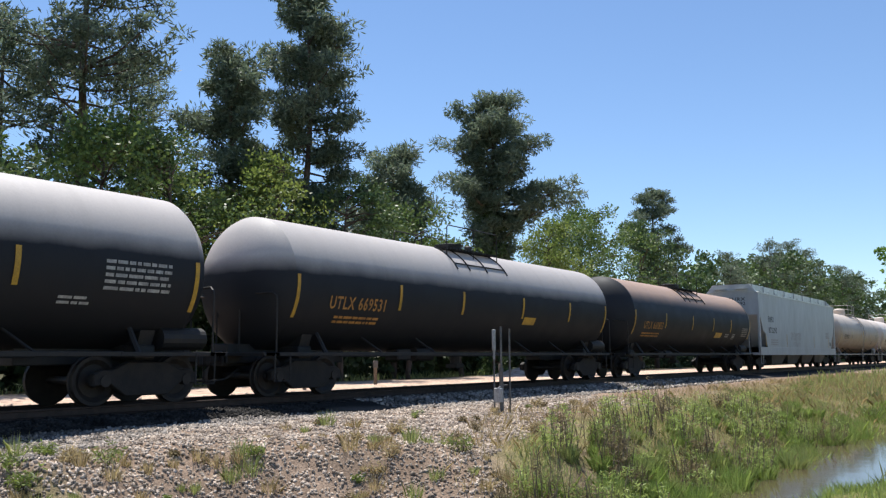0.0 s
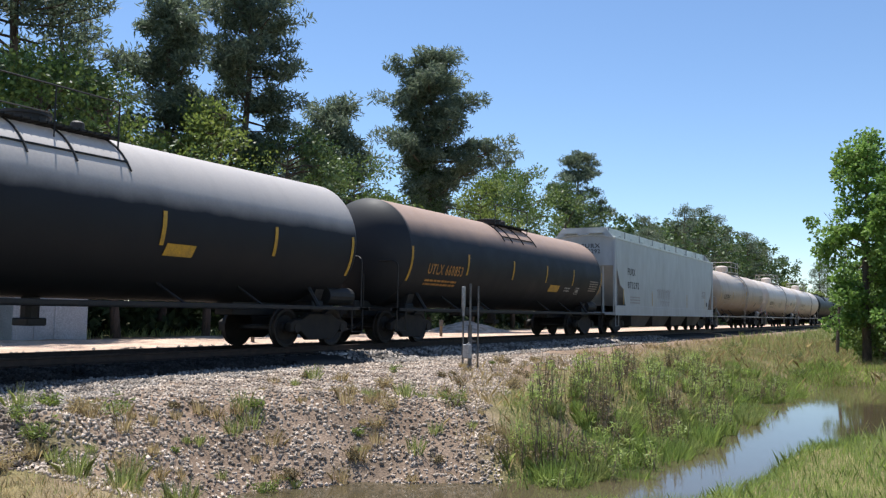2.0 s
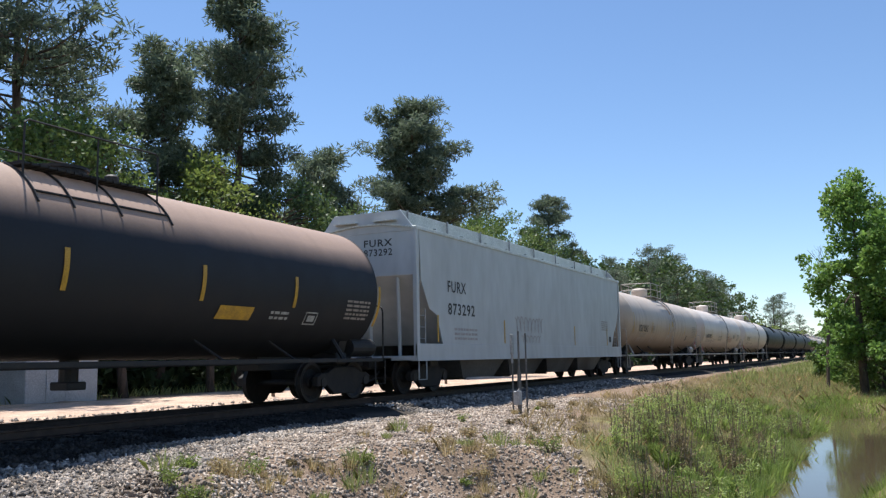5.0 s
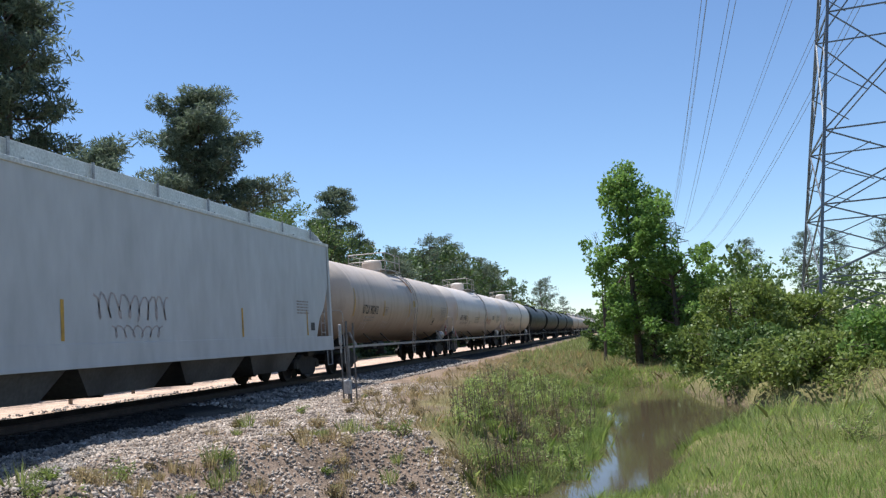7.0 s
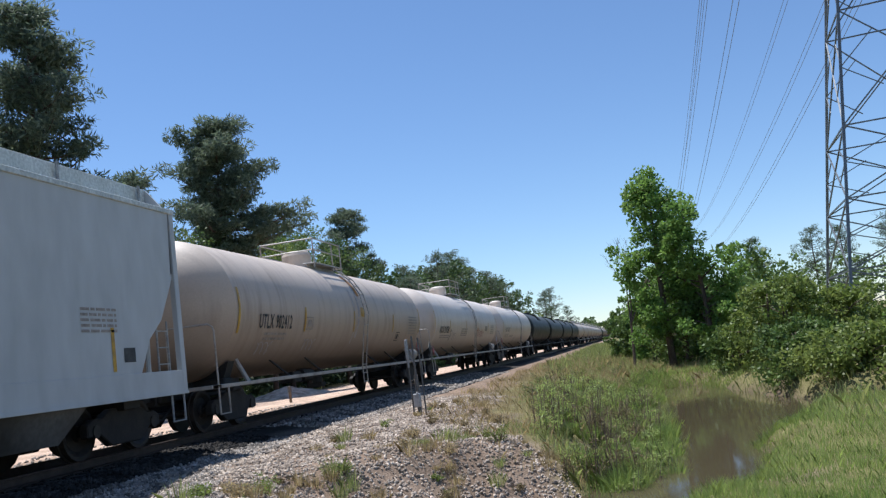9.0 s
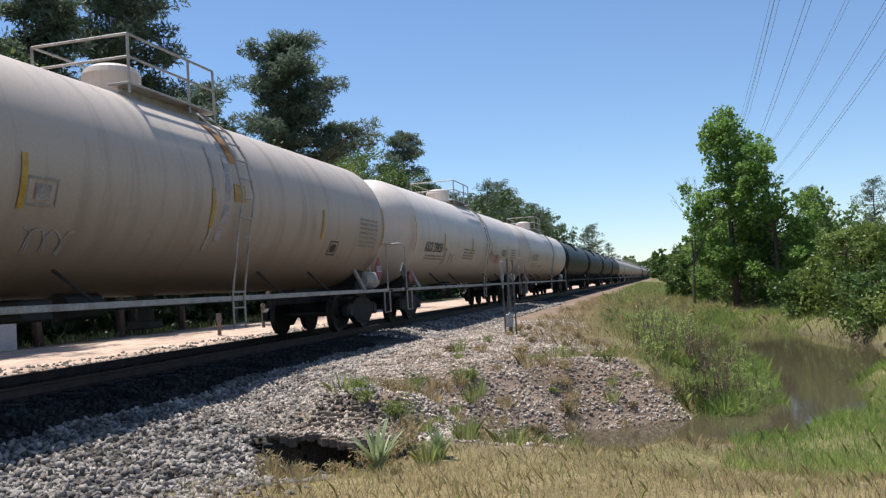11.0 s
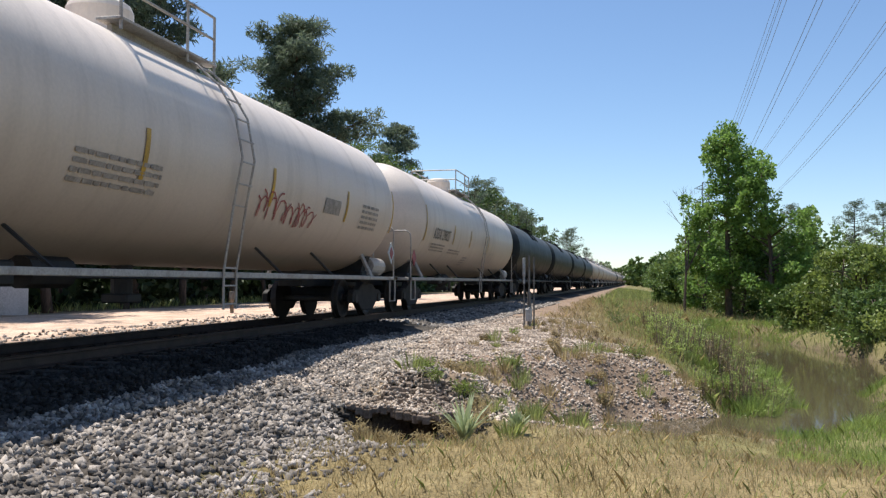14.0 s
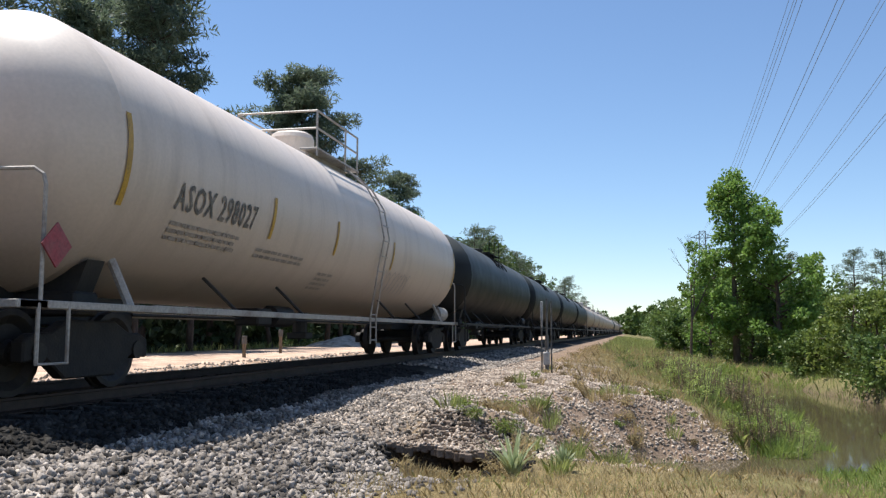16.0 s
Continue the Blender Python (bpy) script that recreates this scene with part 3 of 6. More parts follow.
def coupler(car, y, s, material):
    """Draft gear, shank and knuckle at one end; s is -1 at the leading end."""
    bm = bmesh.new()
    box(bm, -0.19, 0.19, min(y - s * 1.3, y - s * 0.45), max(y - s * 1.3, y - s * 0.45), 0.68, 1.02, 0.02)
    box(bm, -0.07, 0.07, min(y - s * 0.5, y - s * 0.12), max(y - s * 0.5, y - s * 0.12), 0.78, 0.94, 0.015)
    box(bm, -0.14, 0.14, min(y - s * 0.2, y), max(y - s * 0.2, y), 0.68, 1.0, 0.05)
    tube(bm, [(0.32, y - s * 0.8, 0.62), (0.34, y - s * 0.4, 0.40), (0.2, y - s * 0.02, 0.36)], 0.028, 6)
    part("coupler", bm, material, car, "cast coupler with an air hose")


def ladder(car, x, y, z0, z1, material, w=0.38, lean=0.0, name="ladder"):
    bm = bmesh.new()
    for d in (-w / 2, w / 2):
        tube(bm, [(x, y + d, z0), (x - lean, y + d, z1)], 0.02, 6)
    k = int((z1 - z0) / 0.32)
    for i in range(k + 1):
        f = (i + 0.4) / (k + 1)
        tube(bm, [(x - lean * f, y - w / 2, z0 + (z1 - z0) * f), (x - lean * f, y + w / 2, z0 + (z1 - z0) * f)], 0.014, 5)
    part(name, bm, material, car)


def tank_car(name, length, rad, zc, head, over, shell, steel, label, top="hatch", text=None, text_at=None, text_mat="orange_text", extras=(), spin=None, seed=1, stripes=(), pipe_rail=True, simple=False):
    """One tank car. over: how far the head's tip stands in from the coupler; head: the depth of the dished end."""
    rnd = random.Random(seed)
    car = tagged(new(name), label, "tank car", group="cars of the freight train")
    wrap = lambda v: on_shell(v, rad, zc)
    y0, y1 = over, length - over
    # dished heads, a little shallower than half an ellipse, so that they meet the shell at a crease
    wide = 1.035 * rad
    a0 = math.acos(rad / wide)
    dome = []
    for k in range(10):
        a = a0 + (math.pi / 2 - a0) * k / 9
        dome.append((y0 + head * (1 - math.sin(a)) / (1 - math.sin(a0)), wide * math.cos(a) if k < 9 else 0.0))
    seams = [(y0 + head + (y1 - y0 - 2 * head) * f, rad) for f in (0.2, 0.4, 0.6, 0.8)]
    full = dome[::-1] + seams + [(length - y, r) for y, r in dome]
    bm = bmesh.new()
    lathe_y(bm, full, zc, 28 if simple else 56)
    for edge in bm.edges:
        p, q = (v.co for v in edge.verts)
        if abs(p.y - q.y) < 1e-4 and min(abs(p.y - y0 - head), abs(p.y - y1 + head)) < 1e-3:
            edge.smooth = False
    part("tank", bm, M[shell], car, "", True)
    # stub sills and bolsters
    for y, s in ((2.15, 1), (length - 2.15, -1)):
        bm = bmesh.new()
        box(bm, -0.28, 0.28, y - 1.65 if s == 1 else y - 2.15, y + 2.15 if s == 1 else y + 1.65, 0.74, zc - rad + 0.16, 0.02)
        box(bm, -1.05, 1.05, y - 0.22, y + 0.22, 0.84, 1.12, 0.03)
        for s in (-1, 1):
            vs = [bm.verts.new(c) for c in ((s * 0.3, y - 0.16, 1.1), (s * 1.0, y - 0.16, 1.1), (s * (rad * 0.7), y - 0.16, zc - rad * 0.76), (s * 0.4, y - 0.16, zc - rad * 0.96), (s * 0.3, y + 0.16, 1.1), (s * 1.0, y + 0.16, 1.1), (s * (rad * 0.7), y + 0.16, zc - rad * 0.76), (s * 0.4, y + 0.16, zc - rad * 0.96))]
            for q in ((0, 1, 2, 3), (7, 6, 5, 4), (0, 4, 5, 1), (1, 5, 6, 2), (2, 6, 7, 3), (3, 7, 4, 0)):
                bm.faces.new([vs[i] for i in q])
        part("stub_sill", bm, M["frame_black"], car)
    bogie(car, 2.15, spin)
    bogie(car, length - 2.15, spin)
    coupler(car, 0.0, -1, M["bogie"])
    coupler(car, length, 1, M["bogie"])
    # outlet valve, brake gear
    bm = bmesh.new()
    tube(bm, [(0, length / 2 + 0.3, zc - rad + 0.1), (0, length / 2 + 0.3, 0.62)], 0.16, 10)
    box(bm, -0.22, 0.22, length / 2 + 0.1, length / 2 + 0.5, 0.52, 0.66, 0.02)
    part("outlet_valve", bm, M["frame_black"], car)
    bm = bmesh.new()
    tube(bm, [(0.55, length / 2 - 2.6, 0.95), (0.55, length / 2 - 1.8, 0.95)], 0.2, 12)
    box(bm, 0.3, 0.75, length / 2 - 3.5, length / 2 - 2.9, 0.78, 1.08, 0.03)
    tube(bm, [(0.45, 4.0, 0.9), (0.45, length - 4.0, 0.9)], 0.025, 5)
    part("brake_gear", bm, M["frame_black"], car)
    # side walk rail and end platforms
    side = 1.42
    bm = bmesh.new()
    for s in (-1, 1):
        if pipe_rail:
            box(bm, s * side - 0.03, s * side + 0.03, 2.9, length - 2.9, 0.90, 0.99, 0.008)
        else:
            tube(bm, [(s * side, 2.0, 0.98), (s * side, length - 2.0, 0.98)], 0.028, 6)
    part("side_rail", bm, M[steel], car)
    for f in (0.24, 0.36, 0.64, 0.76):
        bm = bmesh.new()
        tube(bm, [(side - 0.03, length * f, 0.97), (rad * 0.62, length * f - 0.36, zc - rad * 0.775)], 0.026, 5)
        part("belly_brace", bm, M["frame_black"], car)
    bm = bmesh.new()
    tube(bm, [(0.98, length - 1.85, 1.24), (0.98, length - 0.82, 1.24)], 0.22, 16)
    tube(bm, [(0.98, length - 0.83, 1.24), (0.98, length - 0.74, 1.24)], 0.17, 14, 0.09)
    part("brake_reservoir", bm, M["frame_black"] if steel == "frame_black" else M[steel], car, "horizontal brake reservoir")
    for e, s in ((0.0, 1), (length, -1)):
        bm = bmesh.new()
        ya, yb = e + s * 0.55, e + s * 2.95
        for sx in (-1, 1):
            box(bm, sx * 1.18, sx * 1.46, min(ya, yb), max(ya, yb), 0.90, 0.98, 0.008)
        box(bm, -1.46, 1.46, min(e + s * 0.5, e + s * 0.95), max(e + s * 0.5, e + s * 0.95), 0.90, 0.98, 0.008)
        part("end_platform", bm, M[steel], car)
        for sx in (-1, 1):
            bm = bmesh.new()
            yr = e + s * 0.87
            tube(bm, [(sx * 1.43, yr, 0.95), (sx * 1.43, yr, 2.12), (sx * 1.40, yr, 2.22), (sx * 1.31, yr - s * 0.02, 2.28), (sx * 0.45, yr - s * 0.12, 2.28), (sx * 0.38, yr - s * 0.12, 2.22), (sx * 0.38, yr - s * 0.12, 0.95)], 0.021, 6)
            part("handrail", bm, M[steel], car)
            bm = bmesh.new()
            yc = e + s * 1.05
            tube(bm, [(sx * 1.45, yc - 0.23, 0.95), (sx * 1.45, yc - 0.23, 0.36), (sx * 1.45, yc + 0.23, 0.36), (sx * 1.45, yc + 0.23, 0.95)], 0.022, 6)
            part("step_stirrup", bm, M[steel], car)
            bm = bmesh.new()
            tube(bm, [(sx * 1.36, e + s * 2.52, 0.95), (sx * rad * 0.66, e + s * 2.52, zc - rad * 0.74)], 0.055, 6)
            part("tank_strut", bm, M[steel], car)
    # crown fittings
    yc = length / 2
    zt = zc + rad
    if top == "hatch":
        bm = bmesh.new()
        lathe_z(bm, [(zt - 0.08, 0.42), (zt + 0.12, 0.42), (zt + 0.12, 0.46), (zt + 0.17, 0.46), (zt + 0.2, 0.3)], 0, yc, 18)
        part("manway", bm, M["frame_black"], car)
        for sx in (-1, 1):
            bm = bmesh.new()
            for k in range(14):
                box(bm, sx * (0.57 + 0.028 * k) - 0.007, sx * (0.57 + 0.028 * k) + 0.007, yc - 1.5, yc + 1.25, zt - 0.13, zt - 0.095)
            for k in range(18):
                box(bm, sx * 0.755 - 0.21, sx * 0.755 + 0.21, yc - 1.5 + 0.161 * k, yc - 1.485 + 0.161 * k, zt - 0.14, zt - 0.09)
            part("walk_grating", bm, M["frame_black"], car)
            bm = bmesh.new()
            for yy in (yc - 1.5, yc - 0.85, yc + 0.1, yc + 1.25):
                tube(bm, [on_arc(rad, zc, sx, a, yy) for a in (70, 62, 54, 46, 38, 30)], 0.02, 5)
            tube(bm, [on_arc(rad, zc, sx, 38, yc - 1.5), on_arc(rad, zc, sx, 38, yc + 1.25)], 0.02, 5)
            part("grating_bracket", bm, M["frame_black"], car)
            bm = bmesh.new()
            tube(bm, [(sx * 0.98, yc - 1.5, zt - 0.38), (sx * 0.98, yc - 1.5, zt + 0.5), (sx * 0.98, yc - 1.44, zt + 0.55), (sx * 0.98, yc + 1.19, zt + 0.55), (sx * 0.98, yc + 1.25, zt + 0.5), (sx * 0.98, yc + 1.25, zt - 0.38)], 0.018, 5)
            tube(bm, [(sx * 0.98, yc - 0.1, zt - 0.36), (sx * 0.98, yc - 0.1, zt + 0.55)], 0.016, 5)
            part("crown_rail", bm, M["frame_black"], car)
        bm = bmesh.new()
        lathe_z(bm, [(zt - 0.05, 0.13), (zt + 0.22, 0.13), (zt + 0.26, 0.08)], 0, yc + 1.1, 12)
        part("safety_valve", bm, M["frame_black"], car)
    else:
        bm = bmesh.new()
        lathe_z(bm, [(zt - 0.1, 0.47), (zt + 0.38, 0.47), (zt + 0.47, 0.43), (zt + 0.53, 0.33), (zt + 0.56, 0.12)], 0, yc - 0.35, 24)
        part("valve_housing", bm, M["plate"] if simple else M[shell], car, "domed protective housing")
        bm = bmesh.new()
        for xa, xb in ((-0.9, -0.52), (0.52, 0.9)):
            box(bm, xa, xb, yc - 1.2, yc + 1.5, zt - 0.02, zt + 0.02, 0.006)
        box(bm, -0.52, 0.52, yc + 0.75, yc + 1.5, zt - 0.02, zt + 0.02, 0.006)
        for sx in (-0.6, 0.6):
            box(bm, sx - 0.04, sx + 0.04, yc - 1.0, yc + 1.3, zt - 0.25, zt - 0.02)
        part("crown_platform", bm, M[steel], car)
        bm = bmesh.new()
        z2 = zt + 0.78
        for yy in (yc - 1.15, yc + 0.6, yc + 1.45):
            for sx in (-0.87, 0.87):
                tube(bm, [(sx, yy, zt - 0.15), (sx, yy, z2)], 0.024, 6)
        for z in (z2, zt + 0.42):
            tube(bm, [(0.87, yc - 1.15, z), (0.87, yc + 1.45, z)], 0.022, 6)
            tube(bm, [(-0.87, yc - 1.15, z), (-0.87, yc + 1.45, z)], 0.022, 6)
            tube(bm, [(-0.87, yc - 1.15, z), (0.87, yc - 1.15, z)], 0.022, 6)
        part("crown_rail", bm, M[steel], car)
        if not simple:
            pts = [(1.47, yc + 0.9, 0.42), (1.47, yc + 0.9, 1.0)] + [on_arc(rad + 0.1, zc, 1, a, yc + 0.9) for a in (-22, 0, 22, 40, 56, 70, 82)]
            bm = bmesh.new()
            for d in (-0.21, 0.21):
                tube(bm, [(p[0], p[1] + d, p[2]) for p in pts], 0.02, 6)
            for z in (0.5, 0.78, 1.05):
                tube(bm, [(1.47, yc + 0.69, z), (1.47, yc + 1.11, z)], 0.015, 5)
            for a in range(-24, 84, 11):
                q = on_arc(rad + 0.1, zc, 1, a, yc + 0.9)
                tube(bm, [(q[0], q[1] - 0.21, q[2]), (q[0], q[1] + 0.21, q[2])], 0.015, 5)
            part("ladder", bm, M[steel], car, "ladder curving over the tank")
    # marks
    if not simple:
        for y in stripes:
            bm = bmesh.new()
            tall = y in (stripes[0], stripes[-1])
            lo, hi = ((2.05, 3.1) if tall else (2.1, 2.75)) if top == "dome" else ((1.72, 2.72) if tall else (2.05, 2.7))
            patch(bm, y - 0.05, y + 0.05, lo, hi, wrap, 8)
            part("reflector_strip", bm, M["yellow"], car, "yellow reflective strip")
    if text:
        part("reporting_mark", lettering(text, text_at[0], text_at[1], text_at[2], text_at[3], wrap), M[text_mat], car, "stencilled reporting mark")
    if text and top == "dome":
        def on_head(v):
            x, z = v[1], v[2]
            q = min(0.98, (x * x + (z - zc) ** 2) / (rad * rad))
            return Vector((x, y0 + head * (1 - math.sqrt(1 - q)) - 0.008, z))
        bm = lettering(text, -0.62, 0.42, zc + 0.32, 0.15, on_head)
        part("end_mark", bm, M["black_text"], car, "small stencilled mark on the tank end")
        bm = bmesh.new()
        bars(bm, -0.5, 0.2, zc + 0.05, zc + 0.24, 2, on_head, rnd)
        part("small_print", bm, M["faint_text"], car)
    for what, a, b, c, d, mt in extras:
        bm = bmesh.new()
        if what == "bars":
            bars(bm, a, b, c, d, max(2, round((d - c) / 0.11)), wrap, rnd)
        elif what == "panel":
            patch(bm, a, b, c, d, wrap, 6)
        elif what == "plate":
            patch(bm, a, b, c, d, wrap, 4, 0.18)
        elif what == "scribble":
            scribble(bm, a, b, c, d, wrap, rnd, max(2, round((b - a) / 0.32)), 0.03)
        elif what == "frame":
            for q in ((a, a + .03, c, d), (b - .03, b, c, d), (a, b, c, c + .03), (a, b, d - .03, d)):
                patch(bm, *q, wrap, 2)
            patch(bm, (a + b) / 2 - 0.12, (a + b) / 2 + 0.14, c + 0.08, d - 0.08, wrap, 2)
        elif what == "placard":
            yc2, zc2 = (a + b) / 2, (c + d) / 2
            r2 = (d - c) / 2
            xo = 1.5 if mt != "red_paint" else 1.512
            vs = [bm.verts.new((xo, yc2 + r2 * u, zc2 + r2 * v)) for u, v in ((0, -1), (1, 0), (0, 1), (-1, 0))] + [bm.verts.new((xo - 0.02, yc2 + r2 * u, zc2 + r2 * v)) for u, v in ((0, -1), (1, 0), (0, 1), (-1, 0))]
            bm.faces.new(vs[:4])
            bm.faces.new(vs[7:3:-1])
            for k in range(4):
                bm.faces.new((vs[k], vs[k + 4], vs[(k + 1) % 4 + 4], vs[(k + 1) % 4]))
        names = {"placard": "hazard_placard", "bars": "small_print", "panel": "marking_panel", "plate": "notice_plate", "scribble": "sprayed_scrawl", "frame": "test_stencil"}
        part(names[what], bm, M[mt], car)
    return car


def on_arc(rad, zc, sx, deg, y):
    a = radians(deg)
    return (sx * (rad + 0.02) * math.cos(a), y, zc + (rad + 0.02) * math.sin(a))


def hopper_car(length, spin):
    """Covered hopper: sloped ends, curved roof with hatches and a running board, bays below."""
    car = tagged(new("covered_hopper_car"), "weathered light grey covered hopper car with graffiti", "hopper car", group="cars of the freight train")
    hw, z0, z1, zr = 1.55, 0.93, 4.42, 4.66
    ya, yb = 0.70, length - 0.68
    # side walls with cut-away corners over the bogies
    for s in (-1, 1):
        bm = bmesh.new()
        x0, x1 = s * (hw - 0.03), s * hw
        out = [(ya + 1.55, z0 + 0.42), (ya + 1.2, 2.15), (ya + 0.75, 2.3), (ya + 0.28, 3.05), (ya + 0.2, z1), (yb - 0.2, z1), (yb - 0.28, 3.05), (yb - 0.75, 2.3), (yb - 1.2, 1.95), (yb - 1.55, z0 + 0.42)]
        a = [bm.verts.new((x0, y, z)) for y, z in out]
        b = [bm.verts.new((x1, y, z)) for y, z in out]
        bm.faces.new(a)
        bm.faces.new(b)
        for k in range(len(out)):
            bm.faces.new((a[k], b[k], b[(k + 1) % len(out)], a[(k + 1) % len(out)]))
        bmesh.ops.recalc_face_normals(bm, faces=bm.faces)
        part("side_wall", bm, M["hopper"], car)
        bm = bmesh.new()
        box(bm, min(s * (hw - 0.05), s * (hw + 0.012)), max(s * (hw - 0.05), s * (hw + 0.012)), ya, yb, z0, z0 + 0.42, 0.008)
        box(bm, min(s * (hw - 0.2), s * (hw + 0.03)), max(s * (hw - 0.2), s * (hw + 0.03)), ya, yb, z0 - 0.04, z0 + 0.02, 0.005)
        part("side_sill", bm, M["hopper"], car)
        bm = bmesh.new()
        box(bm, min(s * (hw - 0.12), s * (hw + 0.03)), max(s * (hw - 0.12), s * (hw + 0.03)), ya, yb, z1 - 0.01, z1 + 0.09, 0.01)
        part("top_chord", bm, M["roof"], car, "bright edge of the roof")
        for yy in (ya + 0.08, yb - 0.08):
            bm = bmesh.new()
            box(bm, min(s * (hw - 0.1), s * (hw + 0.015)), max(s * (hw - 0.1), s * (hw + 0.015)), yy - 0.08, yy + 0.08, z0, z1, 0.01)
            part("corner_post", bm, M["hopper"], car)
    # sloping end sheets
    for e, s in ((ya, 1), (yb, -1)):
        bm = bmesh.new()
        p = [(e + s * 0.06, z1), (e + s * 0.06, 3.2), (e + s * 2.3, 1.35), (e + s * 2.4, 1.35), (e + s * 0.16, 3.24), (e + s * 0.16, z1)]
        a = [bm.verts.new((-hw + 0.04, y, z)) for y, z in p]
        b = [bm.verts.new((hw - 0.04, y, z)) for y, z in p]
        bm.faces.new(a)
        bm.faces.new(b)
        for k in range(len(p)):
            bm.faces.new((a[k], b[k], b[(k + 1) % len(p)], a[(k + 1) % len(p)]))
        bmesh.ops.recalc_face_normals(bm, faces=bm.faces)
        part("end_sheet", bm, M["hopper"], car)
        bm = bmesh.new()
        box(bm, -hw + 0.02, hw - 0.02, min(e - s * 0.02, e + s * 1.3), max(e - s * 0.02, e + s * 1.3), z0 - 0.02, z0 + 0.1, 0.01)
        for x in (-0.9, 0, 0.9):
            tube(bm, [(x, e + s * 0.25, z0 + 0.1), (x, e + s * 0.16, 3.15)], 0.05, 6)
        part("end_frame", bm, M["hopper"], car)
        for x in (-1.35, 1.42):
            ladder(car, x, e + s * 0.02 if abs(x) < 1.4 else e + s * 0.55, z0 + 0.12, 4.3 if abs(x) < 1.4 else 2.3, M["frame_grey"])
        for sx in (-1, 1):
            bm = bmesh.new()
            yc = e + s * 0.35
            tube(bm, [(sx * 1.53, yc - 0.22, z0), (sx * 1.53, yc - 0.22, 0.4), (sx * 1.53, yc + 0.22, 0.4), (sx * 1.53, yc + 0.22, z0)], 0.022, 6)
            part("step_stirrup", bm, M["frame_grey"], car)
    # curved roof
    bm = bmesh.new()
    rows = []
    for k in range(13):
        x = -hw - 0.02 + (2 * hw + 0.04) * k / 12
        z = z1 + 0.06 + (zr - z1 - 0.06) * (1 - (x / hw) ** 2) if abs(x) < hw else z1 + 0.06
        rows.append((bm.verts.new((x, ya - 0.03, z)), bm.verts.new((x, yb + 0.03, z)), bm.verts.new((x, ya - 0.03, z - 0.05)), bm.verts.new((x, yb + 0.03, z - 0.05))))
    for a, b in zip(rows, rows[1:]):
        bm.faces.new((a[0], b[0], b[1], a[1]))
        bm.faces.new((a[2], a[3], b[3], b[2]))
        bm.faces.new((a[0], a[2], b[2], b[0]))
        bm.faces.new((a[1], b[1], b[3], a[3]))
    bm.faces.new((rows[0][0], rows[0][1], rows[0][3], rows[0][2]))
    bm.faces.new((rows[-1][0], rows[-1][2], rows[-1][3], rows[-1][1]))
    bmesh.ops.recalc_face_normals(bm, faces=bm.faces)
    part("roof", bm, M["roof"], car)
    n = 10
    for k in range(n):
        bm = bmesh.new()
        y = ya + 1.0 + (yb - ya - 2.0) * k / (n - 1)
        lathe_z(bm, [(zr - 0.04, 0.36), (zr + 0.07, 0.36), (zr + 0.11, 0.30)], 0, y, 14)
        part("hatch_cover", bm, M["roof"], car)
    bm = bmesh.new()
    for x in (0.45, 0.80, -0.45, -0.80):
        box(bm, x - 0.17, x + 0.17, ya - 0.15, yb + 0.15, zr + 0.03, zr + 0.06)
    for k in range(12):
        y = ya + 0.2 + (yb - ya - 0.4) * k / 11
        tube(bm, [(-1.2, y, zr - 0.18), (-1.15, y, zr + 0.03), (1.15, y, zr + 0.03), (1.2, y, zr - 0.18)], 0.02, 5)
    part("running_board", bm, M["roof"], car)
    for s in (-1, 1):
        bm = bmesh.new()
        box(bm, min(s * 1.0, s * 1.05), max(s * 1.0, s * 1.05), ya + 0.1, yb - 0.1, zr - 0.14, zr + 0.34, 0.01)
        part("hatch_coaming", bm, M["roof"], car, "long pale hatch coaming along the roof")
        for k in range(9):
            bm = bmesh.new()
            y = ya + 0.4 + (yb - ya - 0.8) * k / 8
            tube(bm, [(s * 1.10, y, zr - 0.14), (s * 1.10, y, zr + 0.36)], 0.03, 6)
            part("coaming_post", bm, M["frame_grey"], car)
    # closed roof ends
    for e, s in ((ya + 0.04, 1), (yb - 0.04, -1)):
        bm = bmesh.new()
        out = [(-hw + 0.02, z1 - 0.02), (hw - 0.02, z1 - 0.02), (1.06, zr + 0.32), (-1.06, zr + 0.32)]
        a = [bm.verts.new((x, e, z)) for x, z in out]
        b = [bm.verts.new((x, e + s * 0.05, z)) for x, z in out]
        bm.faces.new(a)
        bm.faces.new(b)
        for k in range(4):
            bm.faces.new((a[k], b[k], b[(k + 1) % 4], a[(k + 1) % 4]))
        bmesh.ops.recalc_face_normals(bm, faces=bm.faces)
        part("roof_end", bm, M["hopper"], car)
    # outlet bays
    bays = 4
    w = (yb - ya - 5.6) / bays
    for k in range(bays):
        y = ya + 2.8 + w * (k + 0.5)
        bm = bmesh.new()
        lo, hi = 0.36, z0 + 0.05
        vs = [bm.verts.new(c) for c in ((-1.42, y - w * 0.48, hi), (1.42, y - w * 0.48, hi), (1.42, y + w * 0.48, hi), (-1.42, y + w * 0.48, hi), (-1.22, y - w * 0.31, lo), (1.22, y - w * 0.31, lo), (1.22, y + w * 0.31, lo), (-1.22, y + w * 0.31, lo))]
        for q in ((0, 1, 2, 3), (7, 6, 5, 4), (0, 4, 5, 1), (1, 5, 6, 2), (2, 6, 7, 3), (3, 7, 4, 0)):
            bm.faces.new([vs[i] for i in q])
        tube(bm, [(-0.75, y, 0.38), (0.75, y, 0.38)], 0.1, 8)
        part("outlet_bay", bm, M["hopper_low"], car, "sloping outlet bay, darkened for the shade under the car")
    bm = bmesh.new()
    box(bm, -0.25, 0.25, 0.4, length - 0.4, 0.74, 0.92)
